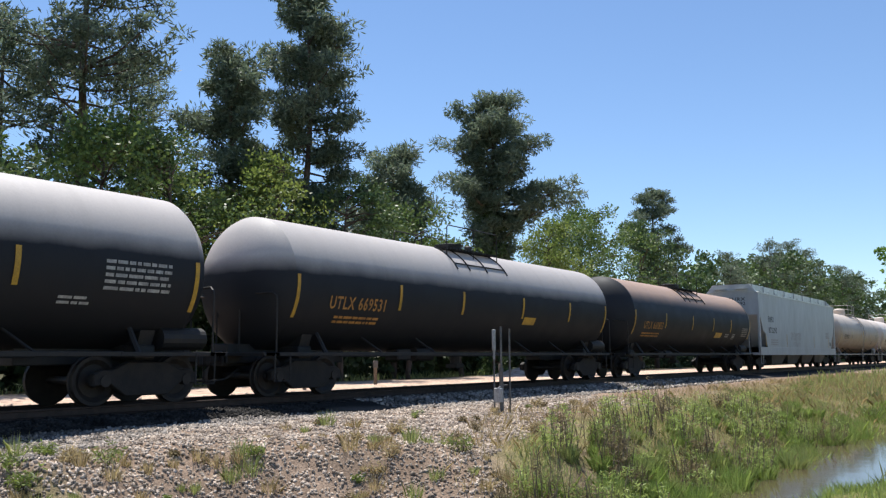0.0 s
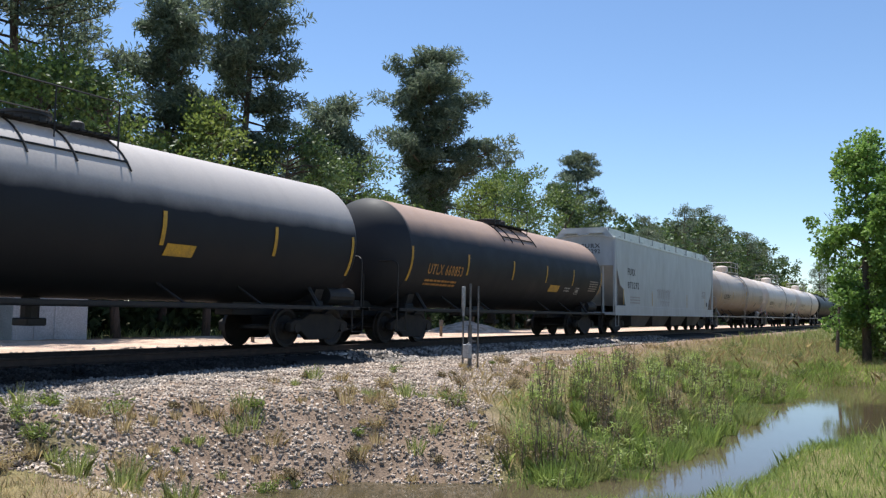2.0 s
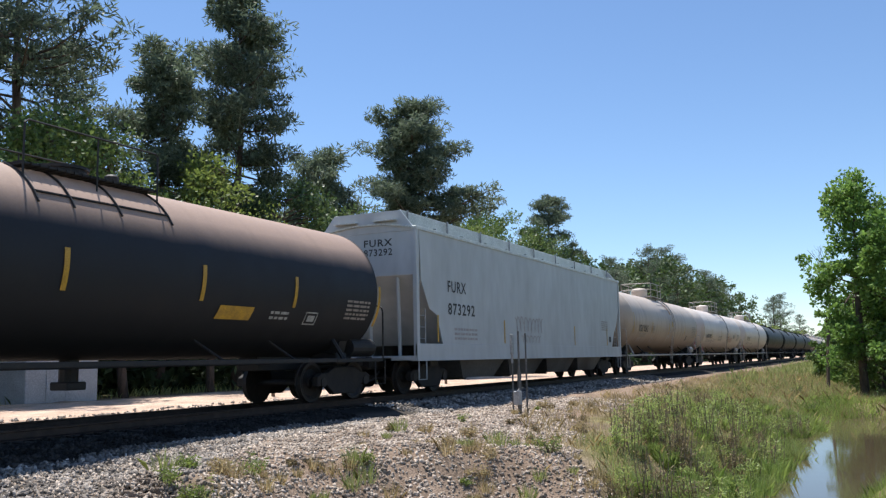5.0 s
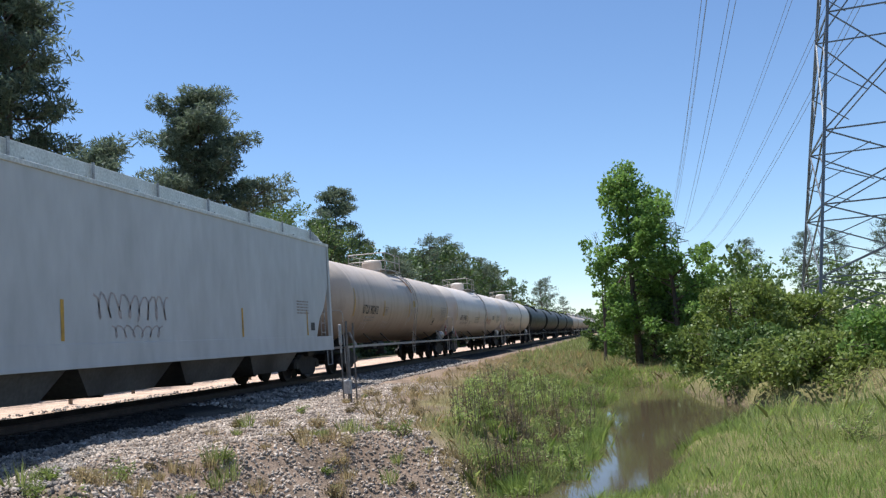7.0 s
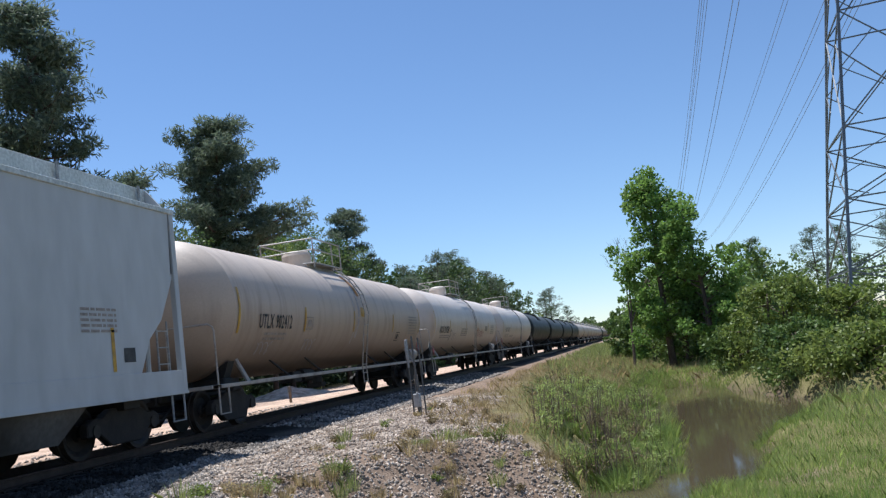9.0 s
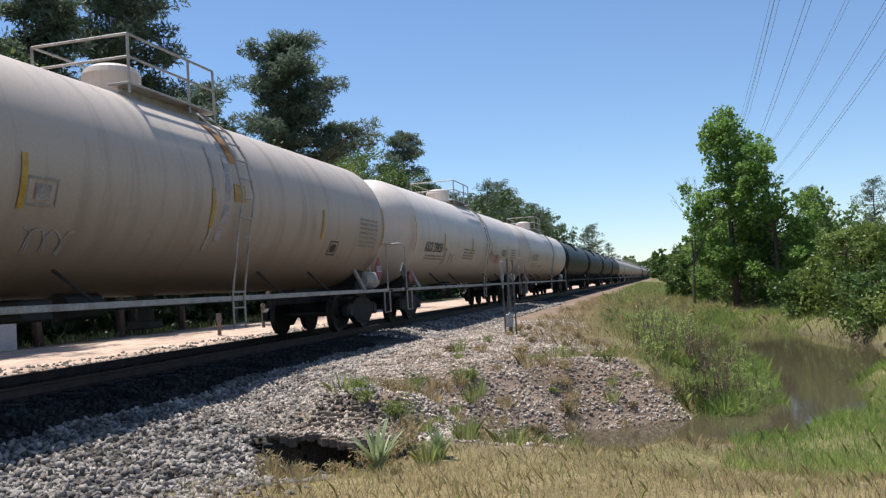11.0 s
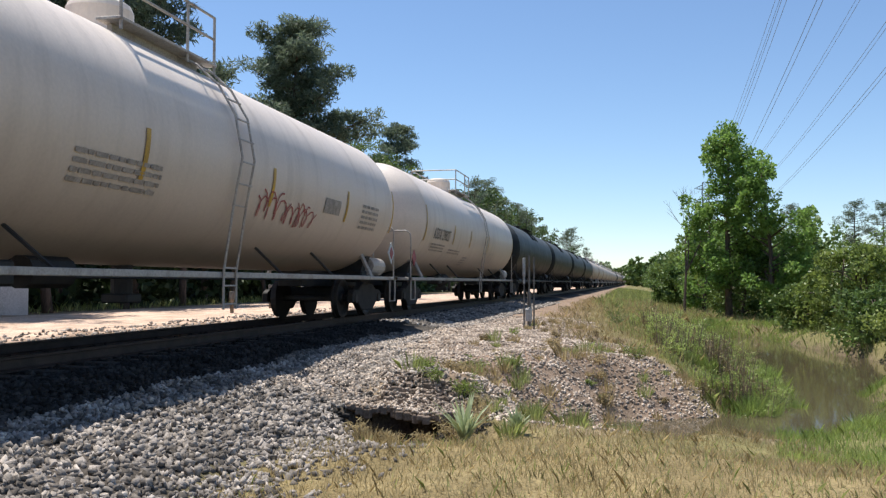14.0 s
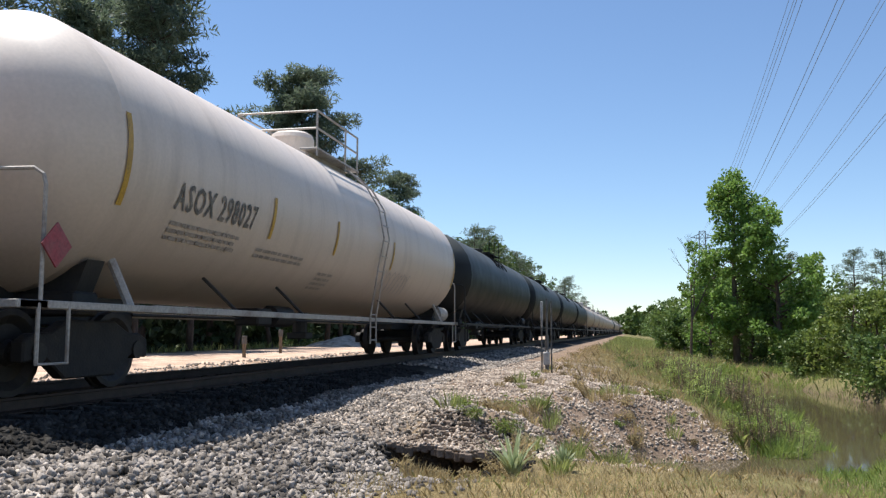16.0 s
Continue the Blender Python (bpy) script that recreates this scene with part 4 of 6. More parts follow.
    for y in (2.2, length - 2.2):
        box(bm, -1.3, 1.3, y - 0.25, y + 0.25, 0.74, 0.92, 0.02)
    part("underframe", bm, M["frame_black"], car)
    bogie(car, 2.2, spin)
    bogie(car, length - 2.2, spin)
    coupler(car, 0.0, -1, M["bogie"])
    coupler(car, length, 1, M["bogie"])
    side = lambda v: Vector((hw + 0.007, v[1], v[2]))
    part("reporting_mark", lettering("FURX", 2.6, 3.85, 2.82, 0.34, side), M["black_text"], car, "stencilled reporting mark")
    part("reporting_mark", lettering("873292", 2.6, 4.45, 2.18, 0.34, side), M["black_text"], car, "stencilled reporting mark")
    front = lambda v: Vector((v[1], ya + 0.06 - 0.007, v[2]))
    for txt, z in (("FURX", 4.02), ("873292", 3.76)):
        part("reporting_mark", lettering(txt, -0.1, 0.8, z, 0.2, front), M["black_text"], car, "stencilled reporting mark")
    rnd = random.Random(5)
    for y, z in ((length - 15.25, 1.4), (length - 7.8, 1.4), (length - 3.05, 1.4), (1.95, 1.4)):
        bm = bmesh.new()
        patch(bm, y - 0.05, y + 0.05, z, z + 0.75, side, 1)
        part("reflector_strip", bm, M["yellow"], car, "faded yellow reflective strip")
    for a, b, c, d in ((length - 3.9, length - 2.9 , 2.05, 2.5),):
        bm = bmesh.new()
        bars(bm, a, b, c, d, 5, side, rnd)
        part("small_print", bm, M["faint_text"], car)
    bm = bmesh.new()
    scribble(bm, 7.75, 10.5, 1.75, 2.35, side, rnd, 8, 0.05)
    scribble(bm, 8.3, 10.2, 1.42, 1.7, side, rnd, 6, 0.035)
    part("sprayed_scrawl", bm, M["grey_paint"], car, "pale grey sprayed scrawl")
    bm = bmesh.new()
    bars(bm, 3.0, 4.6, 1.45, 1.85, 3, side, rnd)
    part("sprayed_scrawl", bm, M["grey_paint"], car, "faded sprayed lettering")
    bm = bmesh.new()
    patch(bm, length - 2.75, length - 2.4, 1.55, 1.8, side, 1)
    part("test_stencil", bm, M["black_text"], car)
    return car

# ---------- plants ----------
def cards(rng, centres, dirs, length, width, jitter=0.25, bend=0.0):
    """Thin leaf quads (rhombs) at the centres, lying along dirs."""
    n = len(centres)
    d = dirs / (np.linalg.norm(dirs, axis=1, keepdims=True) + 1e-9)
    r = rng.normal(size=(n, 3))
    s = np.cross(d, r)
    s /= np.linalg.norm(s, axis=1, keepdims=True) + 1e-9
    ln = (length * rng.uniform(1 - jitter, 1 + jitter, n))[:, None]
    wd = (width * rng.uniform(1 - jitter, 1 + jitter, n))[:, None]
    a = centres - d * ln / 2
    b = centres + s * wd / 2
    c = centres + d * ln / 2
    e = centres - s * wd / 2
    v = np.stack([a, b, c, e], 1).reshape(-1, 3)
    f = np.arange(4 * n).reshape(n, 4)
    return v, f


def clump_leaves(rng, centres, radii, per, length, width, flat=0.75):
    """Leaves scattered in a fluffy ball round each centre, denser towards the skin."""
    n = len(centres)
    idx = np.repeat(np.arange(n), per)
    u = rng.normal(size=(len(idx), 3))
    u /= np.linalg.norm(u, axis=1, keepdims=True)
    rad = radii[idx] * rng.uniform(0.25, 1.0, len(idx)) ** 0.6
    off = u * rad[:, None] * np.array([1, 1, flat])
    p = centres[idx] + off
    d = u + 0.7 * rng.normal(size=u.shape)
    return cards(rng, p, d, length, width)


def crown_object(name, v, f, material, parent):
    ob = new(name, np_mesh(name, v, f, material))
    ob.parent = parent
    return ob


def pine(seed, h, crown_from, spread_r, at, label, clumps=3, per=60, lean=0.0, ivy=0.0, boughs=()):
    """A tall pine: bare tapering trunk, irregular whorls of limbs, tufts of needles on their outer half."""
    rng, rnd = np.random.default_rng(seed), random.Random(seed)
    root = tagged(new("pine_tree"), label, "tree", group="pines along the railway")
    bm = bmesh.new()
    bend = [(lean * k / 8 + rnd.uniform(-.12, .12) * (k > 0), rnd.uniform(-.12, .12) * (k > 0), h * k / 8 - (0.4 if k == 0 else 0)) for k in range(9)]
    tube(bm, bend, 0.013 * h + 0.03, 9, 0.05)
    cs, rs = [], []
    z = crown_from * h
    while z < h * 0.985:
        f = (z / h - crown_from) / (1 - crown_from)
        reach = spread_r * (0.6 + 0.55 * math.sin(math.pi * min(1, f * 0.8 + 0.1))) * (1.0 - 0.62 * f ** 3)
        for k in range(rnd.choice((2, 3, 3, 4))):
            a = rnd.uniform(0, 6.283)
            ln = reach * rnd.uniform(0.5, 1.0)
            k8 = min(7.99, z / h * 8)
            i = int(k8)
            q = Vector(bend[i]).lerp(Vector(bend[i + 1]), k8 - i)
            tip = q + Vector((math.cos(a) * ln, math.sin(a) * ln, ln * rnd.uniform(0.05, 0.45)))
            mid = q.lerp(tip, 0.5) - Vector((0, 0, ln * 0.08))
            tube(bm, [q, mid, tip], 0.03 + 0.012 * ln, 4, 0.015)
            for j in range(clumps):
                t = rnd.uniform(0.4, 1.05)
                p = q.lerp(mid, t * 2) if t < 0.5 else mid.lerp(tip, t * 2 - 1)
                cs.append(p + Vector((rnd.uniform(-.5, .5), rnd.uniform(-.5, .5), rnd.uniform(-.1, .45))))
                rs.append(rnd.uniform(0.45, 0.95) * (0.75 + 0.06 * spread_r))
        z += h * rnd.uniform(0.018, 0.034)
    for f, turn, ln in boughs:
        q = Vector((lean * f, 0, f * h))
        tip = q + Vector((math.cos(radians(turn)) * ln, math.sin(radians(turn)) * ln, 0.16 * ln))
        mid = q.lerp(tip, 0.5) - Vector((0, 0, 0.12 * ln))
        tube(bm, [q, mid, tip], 0.05 + 0.014 * ln, 5, 0.02)
        for j in range(clumps * 4):
            t = rnd.uniform(0.3, 1.05)
            p = q.lerp(mid, t * 2) if t < 0.5 else mid.lerp(tip, t * 2 - 1)
            cs.append(p + Vector((rnd.uniform(-.7, .7), rnd.uniform(-.7, .7), rnd.uniform(-.1, .75))))
            rs.append(rnd.uniform(0.45, 0.8))
    for k in range(5):
        cs.append(Vector(bend[-1]) + Vector((rnd.uniform(-.4, .4), rnd.uniform(-.4, .4), rnd.uniform(-.9, .3))))
        rs.append(0.6)
    part("trunk", bm, M["bark"], root, "", True)
    v, f = clump_leaves(rng, np.array([tuple(c) for c in cs]), np.array(rs), per, 0.40, 0.085, 0.62)
    crown_object("crown", v, f, M["needles"], root)
    if ivy:
        zz = rng.uniform(0.3, ivy * h, 140)
        c = np.stack([rng.normal(0, 0.45, 140), rng.normal(0, 0.45, 140), zz], 1)
        v, f = clump_leaves(rng, c, np.full(140, 0.55), 45, 0.2, 0.13)
        crown_object("climbing_ivy", v, f, M["leaves_dark"], root)
    root.matrix_basis = pose(*at, 0, 0, 0 if boughs else rnd.uniform(0, 360))
    return root


def broadleaf(seed, h, r, at, label, material, clumps=90, per=90, leaf=0.2, low=0.25, group="broadleaf trees by the railway", name="broadleaf_tree", stems=1, csize=0.75, squeeze=1.0, lobes=0):
    rng, rnd = np.random.default_rng(seed), random.Random(seed)
    root = tagged(new(name), label, "bush" if name == "bush" else "tree", group=group)
    bm = bmesh.new()
    cs, rs = [], []
    for s in range(stems):
        base = Vector((rnd.uniform(-.5, .5) * (stems > 1) * r * 0.5, rnd.uniform(-.5, .5) * (stems > 1) * r * 0.5, -0.3))
        top = base + Vector((rnd.uniform(-.15, .15) * h * 0.5, rnd.uniform(-.15, .15) * h * 0.5, h * 0.86))
        mid = base.lerp(top, 0.5) + Vector((rnd.uniform(-.3, .3), rnd.uniform(-.3, .3), 0))
        tube(bm, [base, base.lerp(mid, 0.5), mid, mid.lerp(top, 0.5), top], 0.016 * h + 0.02, 7, 0.02)
        heads = [(low + (1 - low) * (j + rnd.random()) / lobes, rnd.uniform(0, 6.283), rnd.uniform(0.55, 1.1)) for j in range(lobes)]
        for k in range(clumps // stems):
            f, a, far = rnd.choice(heads) if heads else (rnd.uniform(low, 1.0), rnd.uniform(0, 6.283), rnd.uniform(0.25, 1.05))
            if heads:
                f, a, far = min(1.0, max(low, f + rnd.gauss(0, 0.055))), a + rnd.gauss(0, 0.42), max(0.1, far + rnd.gauss(0, 0.2))
            q = base.lerp(mid, f * 2) if f < 0.5 else mid.lerp(top, f * 2 - 1)
            g = (f - low) / (1 - low)
            reach = r * (0.45 + 0.75 * math.sin(math.pi * min(1, g * 0.85 + 0.12))) * far * (1 - 0.35 * g)
            tip = q + Vector((math.cos(a) * reach * squeeze, math.sin(a) * reach, reach * rnd.uniform(-0.05, 0.55)))
            if k % 3 == 0:
                tube(bm, [q, q.lerp(tip, 0.55) + Vector((0, 0, 0.1 * reach)), tip], 0.02 + 0.006 * h * 0.5, 4, 0.012)
            cs.append(tip)
            rs.append(csize * rnd.uniform(0.55, 1.15))
    part("trunk", bm, M["bark"], root, "", True)
    v, f = clump_leaves(rng, np.array([tuple(c) for c in cs]), np.array(rs), per, leaf, leaf * 0.62, 0.8)
    crown_object("crown", v, f, M[material], root)
    root.matrix_basis = pose(*at, 0, 0, rnd.uniform(0, 360) if squeeze == 1.0 else 0)
    return root


def woods(seed, spots, material, leaf, per, label, name="distant_woods"):
    """Far trees that nobody could count: clumps of leaves heaped into crowns."""
    rng = np.random.default_rng(seed)
    cs, rs = [], []
    for x, y, h, r, n in spots:
        f = rng.uniform(0.02, 1.0, n)
        a = rng.uniform(0, 6.283, n)
        q = r * np.sqrt(np.clip(1.08 - (np.abs(f - 0.5) * 1.85) ** 2.2, 0.05, 1)) * rng.uniform(0.3, 1, n)
        cs.append(np.stack([x + q * np.cos(a), y + q * np.sin(a), -0.8 + f * h + 0.0 * a], 1))
        rs.append(rng.uniform(0.16, 0.36, n) * r * 0.9)
    v, f = clump_leaves(rng, np.concatenate(cs), np.concatenate(rs), per, leaf, leaf * 0.6, 0.75)
    tagged(new(name, np_mesh(name, v, f, M[material])), label, "woods", kind="stuff")


def blades(name, rng, pts, heights, width, lean, material, label, category="grass"):
    """Upright grass blades: slim triangles, bent over a little."""
    n = len(pts)
    a = rng.uniform(0, 6.283, n)
    s = np.stack([np.cos(a), np.sin(a), 0 * a], 1) * (width * rng.uniform(0.6, 1.4, n))[:, None] / 2
    b = rng.uniform(0, 6.283, n)
    o = np.stack([np.cos(b), np.sin(b), 0 * b], 1) * (heights * lean * rng.uniform(0.2, 1.6, n))[:, None]
    up = np.stack([0 * a, 0 * a, heights], 1)
    p0 = pts - np.array([0, 0, 0.03])
    v = np.stack([p0 - s, p0 + s, p0 + 0.55 * up + 0.3 * o + s * 0.75, p0 + up * 0.98 + o, p0 + 0.55 * up + 0.3 * o - s * 0.75], 1).reshape(-1, 3)
    f = np.arange(5 * n).reshape(n, 5)
    tagged(new(name, np_mesh(name, v, f, M[material])), label, category, kind="stuff")


def scatter(rng, n, x0, x1, y0, y1, keep):
    x, y = rng.uniform(x0, x1, n), rng.uniform(y0, y1, n)
    k = keep(x, y, rng.uniform(0, 1, n))
    x, y = x[k], y[k]
    return np.stack([x, y, ground_z(x, y)], 1)


def tufted(x, y, s=1.6, k=0.0):
    return 0.5 + 0.5 * bump2(x, y, s, k)


def grow_grass():
    rng = np.random.default_rng(11)
    edge = lambda y: np.interp(y, [-20, 5, 9, 11, 15, 30, 150], [4.6, 7.6, 9.2, 8.4, 6.4, 5.3, 4.4])
    # dry grass on the near side
    p = scatter(rng, 125000, 4.3, 14, -3.5, 9.0, lambda x, y, r: (r < 0.25 + 0.75 * tufted(x, y, 1.7)) & (y < np.maximum(4.2 + 0.5 * bump2(x, y, 0.8), 1.05 * (x - 5.6) + 4.7)) & (x < 10.8 + 1.5 * bump2(x, y, 0.7) - 0.4 * (y - 4) + 4 * (y < 4.5)) & (x > 4.3 + 0.35 * bump2(x, y, 1.3, 2) + 1.2 * (r - 0.3)) & (np.hypot((x - 4.8) / 0.85, (y - 4.7) / 0.75) > 1) & (ditch_off(x, y) > 0.12))
    blades("dry_grass", rng, p, rng.uniform(0.04, 0.15, len(p)) * (0.5 + 0.95 * tufted(p[:, 0], p[:, 1], 2.3)), 0.0075, 0.55, "straw", "short dry straw-coloured grass on the near bank")
    pick = rng.uniform(0, 1, len(p)) < 0.3 * tufted(p[:, 0], p[:, 1], 0.9, 5)
    q = p[pick] + np.array([0.02, 0.015, 0])
    blades("green_grass", rng, q, rng.uniform(0.05, 0.17, len(q)), 0.007, 0.5, "grass", "green blades among the dry grass")
    # lush grass near the water on the camera's side
    p = scatter(rng, 130000, 8.5, 17.0, 4.0, 15.5, lambda x, y, r: (ditch_off(x, y) > 0.03) & (r < 0.35 + 0.65 * tufted(x, y, 1.3, 4)) & (~far_side(x, y)) & (x > 9.3 + 0.6 * bump2(x, y, 0.9)) & (y > 5.0 - 0.12 * (x - 7)))
    blades("lush_grass", rng, p, rng.uniform(0.07, 0.21, len(p)) * (0.5 + tufted(p[:, 0], p[:, 1], 2.1, 1)) * (1 + 0.25 * (p[:, 0] > 10.2) * (1 - step(0.4, 1.6, ditch_off(p[:, 0], p[:, 1])))), 0.0065, 0.4, "lush", "lush green grass at the water's edge")
    # bank between track and ditch
    p = scatter(rng, 190000, 4, 13, 9.3, 48, lambda x, y, r: (ditch_off(x, y) > 0.0) & (x > green_edge(y) + 0.6 * bump2(x, y, 0.9, 6) - 0.3) & far_side(x, y) & (r < 0.05 + 0.95 * tufted(x, y, 1.2, 8) ** 1.6) & (r < 1.15 - y / 60) & (r < 1.25 - 0.75 * step(1.2, 3.2, ditch_off(x, y))))
    damp = 1 - step(0.3, 2.4, ditch_off(p[:, 0], p[:, 1]))
    hgt = rng.uniform(0.06, 0.24, len(p)) * (0.4 + 0.9 * tufted(p[:, 0], p[:, 1], 1.2, 8)) * (1 + 1.5 * damp)
    wet = damp > rng.uniform(0, 0.8, len(p))
    m = scatter(rng, 16000, 9.8, 14.5, 29, 44, lambda x, y, r: (ditch_off(x, y) > -0.4) & (r < 0.3 + 0.7 * tufted(x, y, 1.1, 2)))
    blades("ditch_mat", rng, m, rng.uniform(0.08, 0.28, len(m)), 0.022, 0.6, "lush", "bright green mat of plants choking the ditch")
    blades("bank_grass", rng, p[~wet], hgt[~wet], 0.013, 0.5, "grass", "rank yellow-green grass on the ditch bank")
    blades("ditch_grass", rng, p[wet], hgt[wet], 0.013, 0.5, "lush", "fresh green grass along the ditch")
    p = scatter(rng, 90000, 4, 13, 8.5, 60, lambda x, y, r: (ditch_off(x, y) > 0.1) & (x > edge(y) - 0.9 + 0.9 * bump2(x, y, 0.9, 6)) & far_side(x, y) & (r < 0.1 + 0.8 * tufted(x, y, 1.9, 2) * (1 - 0.35 * step(0.2, 1.6, x - green_edge(y)))))
    blades("bank_straw", rng, p, rng.uniform(0.06, 0.30, len(p)) * (1 + 0.5 * step(0, 2, p[:, 0] - green_edge(p[:, 1]))), 0.011, 0.6, "straw", "dry grass among the green on the bank")
    p = scatter(rng, 34000, 3.2, 30, 40, 150, lambda x, y, r: (ditch_off(x, y) > 0.0) & (x > edge(y)) & (r < 0.8))
    blades("far_grass", rng, p, rng.uniform(0.2, 0.6, len(p)), 0.035, 0.4, "grass", "grassy verge running off beside the line")
    p = scatter(rng, 24000, 13, 36, 12, 45, lambda x, y, r: (ditch_off(x, y) > 0.1) & (r < 0.9))
    blades("far_bank_grass", rng, p, rng.uniform(0.15, 0.5, len(p)), 0.02, 0.5, "grass", "tall grass under the power line")
    p = scatter(rng, 5000, -17, -13.0, -5, 60, lambda x, y, r: r < tufted(x, y, 1.0, 3))
    blades("wayside_grass", rng, p, rng.uniform(0.15, 0.5, len(p)), 0.03, 0.5, "grass", "weeds along the sandy track behind the train")


def weed(seed, h, at, label="upright weed stalks with small leaves on the bank"):
    """A clump of woody stalks with small leaves."""
    rng, rnd = np.random.default_rng(seed), random.Random(seed)
    root = tagged(new("weed_clump"), label, "weed", group="weeds on the bank")
    bm = bmesh.new()
    tips = []
    live = rnd.random() < 0.6
    for k in range(rnd.randint(8, 18)):
        a, ln = rnd.uniform(0, 6.28), h * rnd.uniform(0.5, 1.0)
        q = Vector((rnd.uniform(-.22, .22), rnd.uniform(-.22, .22), -0.03))
        t = q + Vector((math.cos(a) * ln * 0.18, math.sin(a) * ln * 0.18, ln))
        tube(bm, [q, q.lerp(t, 0.5) + Vector((rnd.uniform(-.03, .03), rnd.uniform(-.03, .03), 0)), t], 0.011, 3, 0.004)
        for j in range(5):
            tips.append(q.lerp(t, rnd.uniform(0.25, 1.0)))
    tagged(part("stem", bm, M["weed"], root), kind="stuff")
    c = np.array([tuple(t) for t in tips])
    v, f = clump_leaves(rng, c, np.full(len(c), 0.10), 6 if live else 4, 0.095, 0.015)
    crown_object("foliage", v, f, M["weedgreen"] if live else M["shrub_dry"], root)
    root.matrix_basis = pose(*at)
    return root


def sprout(seed, h, at, material="leaves_light", label="bushy yellow-green weed growing among the stones"):
    rng, rnd = np.random.default_rng(seed), random.Random(seed)
    root = tagged(new("leafy_weed"), label, "weed", group="leafy weeds")
    bm = bmesh.new()
    c = []
    lean = Vector((rnd.uniform(-.5, .5), rnd.uniform(-.5, .5), 0)) * h
    for k in range(rnd.randint(6, 16)):
        a, ln = rnd.uniform(0, 6.28), h * rnd.uniform(0.5, 1.0)
        t = Vector((math.cos(a) * ln * 0.7, math.sin(a) * ln * 0.7, ln * rnd.uniform(0.5, 1))) + lean * rnd.random()
        tube(bm, [(0, 0, -0.03), t * 0.5 + Vector((0, 0, 0.03)), t], 0.006, 3, 0.003)
        c += [t * f for f in (0.45, 0.65, 0.85, 1.0)]
    tagged(part("stem", bm, M["weed"], root), kind="stuff")
    c = np.array([tuple(t) for t in c])
    v, f = clump_leaves(rng, c, np.full(len(c), 0.05 + 0.15 * h), 5, 0.05 + 0.12 * h, 0.014)
    crown_object("foliage", v, f, M[material], root)
    root.matrix_basis = pose(*at)
    return root


def blade_plant(seed, at, h=0.55):
    """A rosette of long strap leaves."""
    rnd = random.Random(seed)
    root = tagged(new("strap_leaf_plant"), "rosette of pale green strap leaves beside the hollow", "plant")
    bm = bmesh.new()
    for k in range(44):
        a, ln, t = rnd.uniform(0, 6.28), h * rnd.uniform(0.6, 1.1), rnd.uniform(0.15, 0.75)
        d, s = Vector((math.cos(a), math.sin(a), 0)), Vector((-math.sin(a), math.cos(a), 0))
        row = []
        for j in range(5):
            f = j / 4
            p = d * ln * t * f * (0.4 + 0.6 * f) + Vector((0, 0, ln * f * (1 - 0.35 * t * f) - 0.03))
            w = 0.03 * (1 - f) ** 0.6 + 0.001
            row.append((bm.verts.new(p - s * w), bm.verts.new(p + s * w + Vector((0, 0, 0.004)))))
        for p, q in zip(row, row[1:]):
            bm.faces.new((p[0], p[1], q[1], q[0]))
    part("leaves", bm, M["strap"], root)
    root.matrix_basis = pose(*at)


# ---------- stones ----------
def stone_mesh(rng):
    """A broken angular stone: a box with its corners pushed about."""
    v = np.array([(x, y, z) for z in (-1, 1) for y in (-1, 1) for x in (-1, 1)], float)
    v *= rng.uniform(0.3, 1.0, (8, 3))
    return v * np.array([1.15, rng.uniform(0.55, 1.0), rng.uniform(0.32, 0.65)])


BOX_F = np.array([(0, 2, 3, 1), (4, 5, 7, 6), (0, 1, 5, 4), (2, 6, 7, 3), (0, 4, 6, 2), (1, 3, 7, 5)])


def stones(name, rng, pts, size, material, label):
    n = len(pts)
    kinds = np.stack([stone_mesh(rng) for _ in range(24)])
    k = rng.integers(0, 24, n)
    v = kinds[k] * (size * rng.uniform(0.55, 1.35, n))[:, None, None] / 2
    q = rng.normal(size=(n, 4))
    q /= np.linalg.norm(q, axis=1, keepdims=True)
    w, x, y, z = q.T
    r = np.stack([1 - 2 * (y * y + z * z), 2 * (x * y - z * w), 2 * (x * z + y * w), 2 * (x * y + z * w), 1 - 2 * (x * x + z * z), 2 * (y * z - x * w), 2 * (x * z - y * w), 2 * (y * z + x * w), 1 - 2 * (x * x + y * y)], -1).reshape(n, 3, 3)
    v = np.einsum("nij,nkj->nki", r, v) + pts[:, None, :]
    f = (BOX_F[None] + 8 * np.arange(n)[:, None, None]).reshape(-1, 4)
    return tagged(new(name, np_mesh(name, v.reshape(-1, 3), f, M[material])), label, kind="stuff")


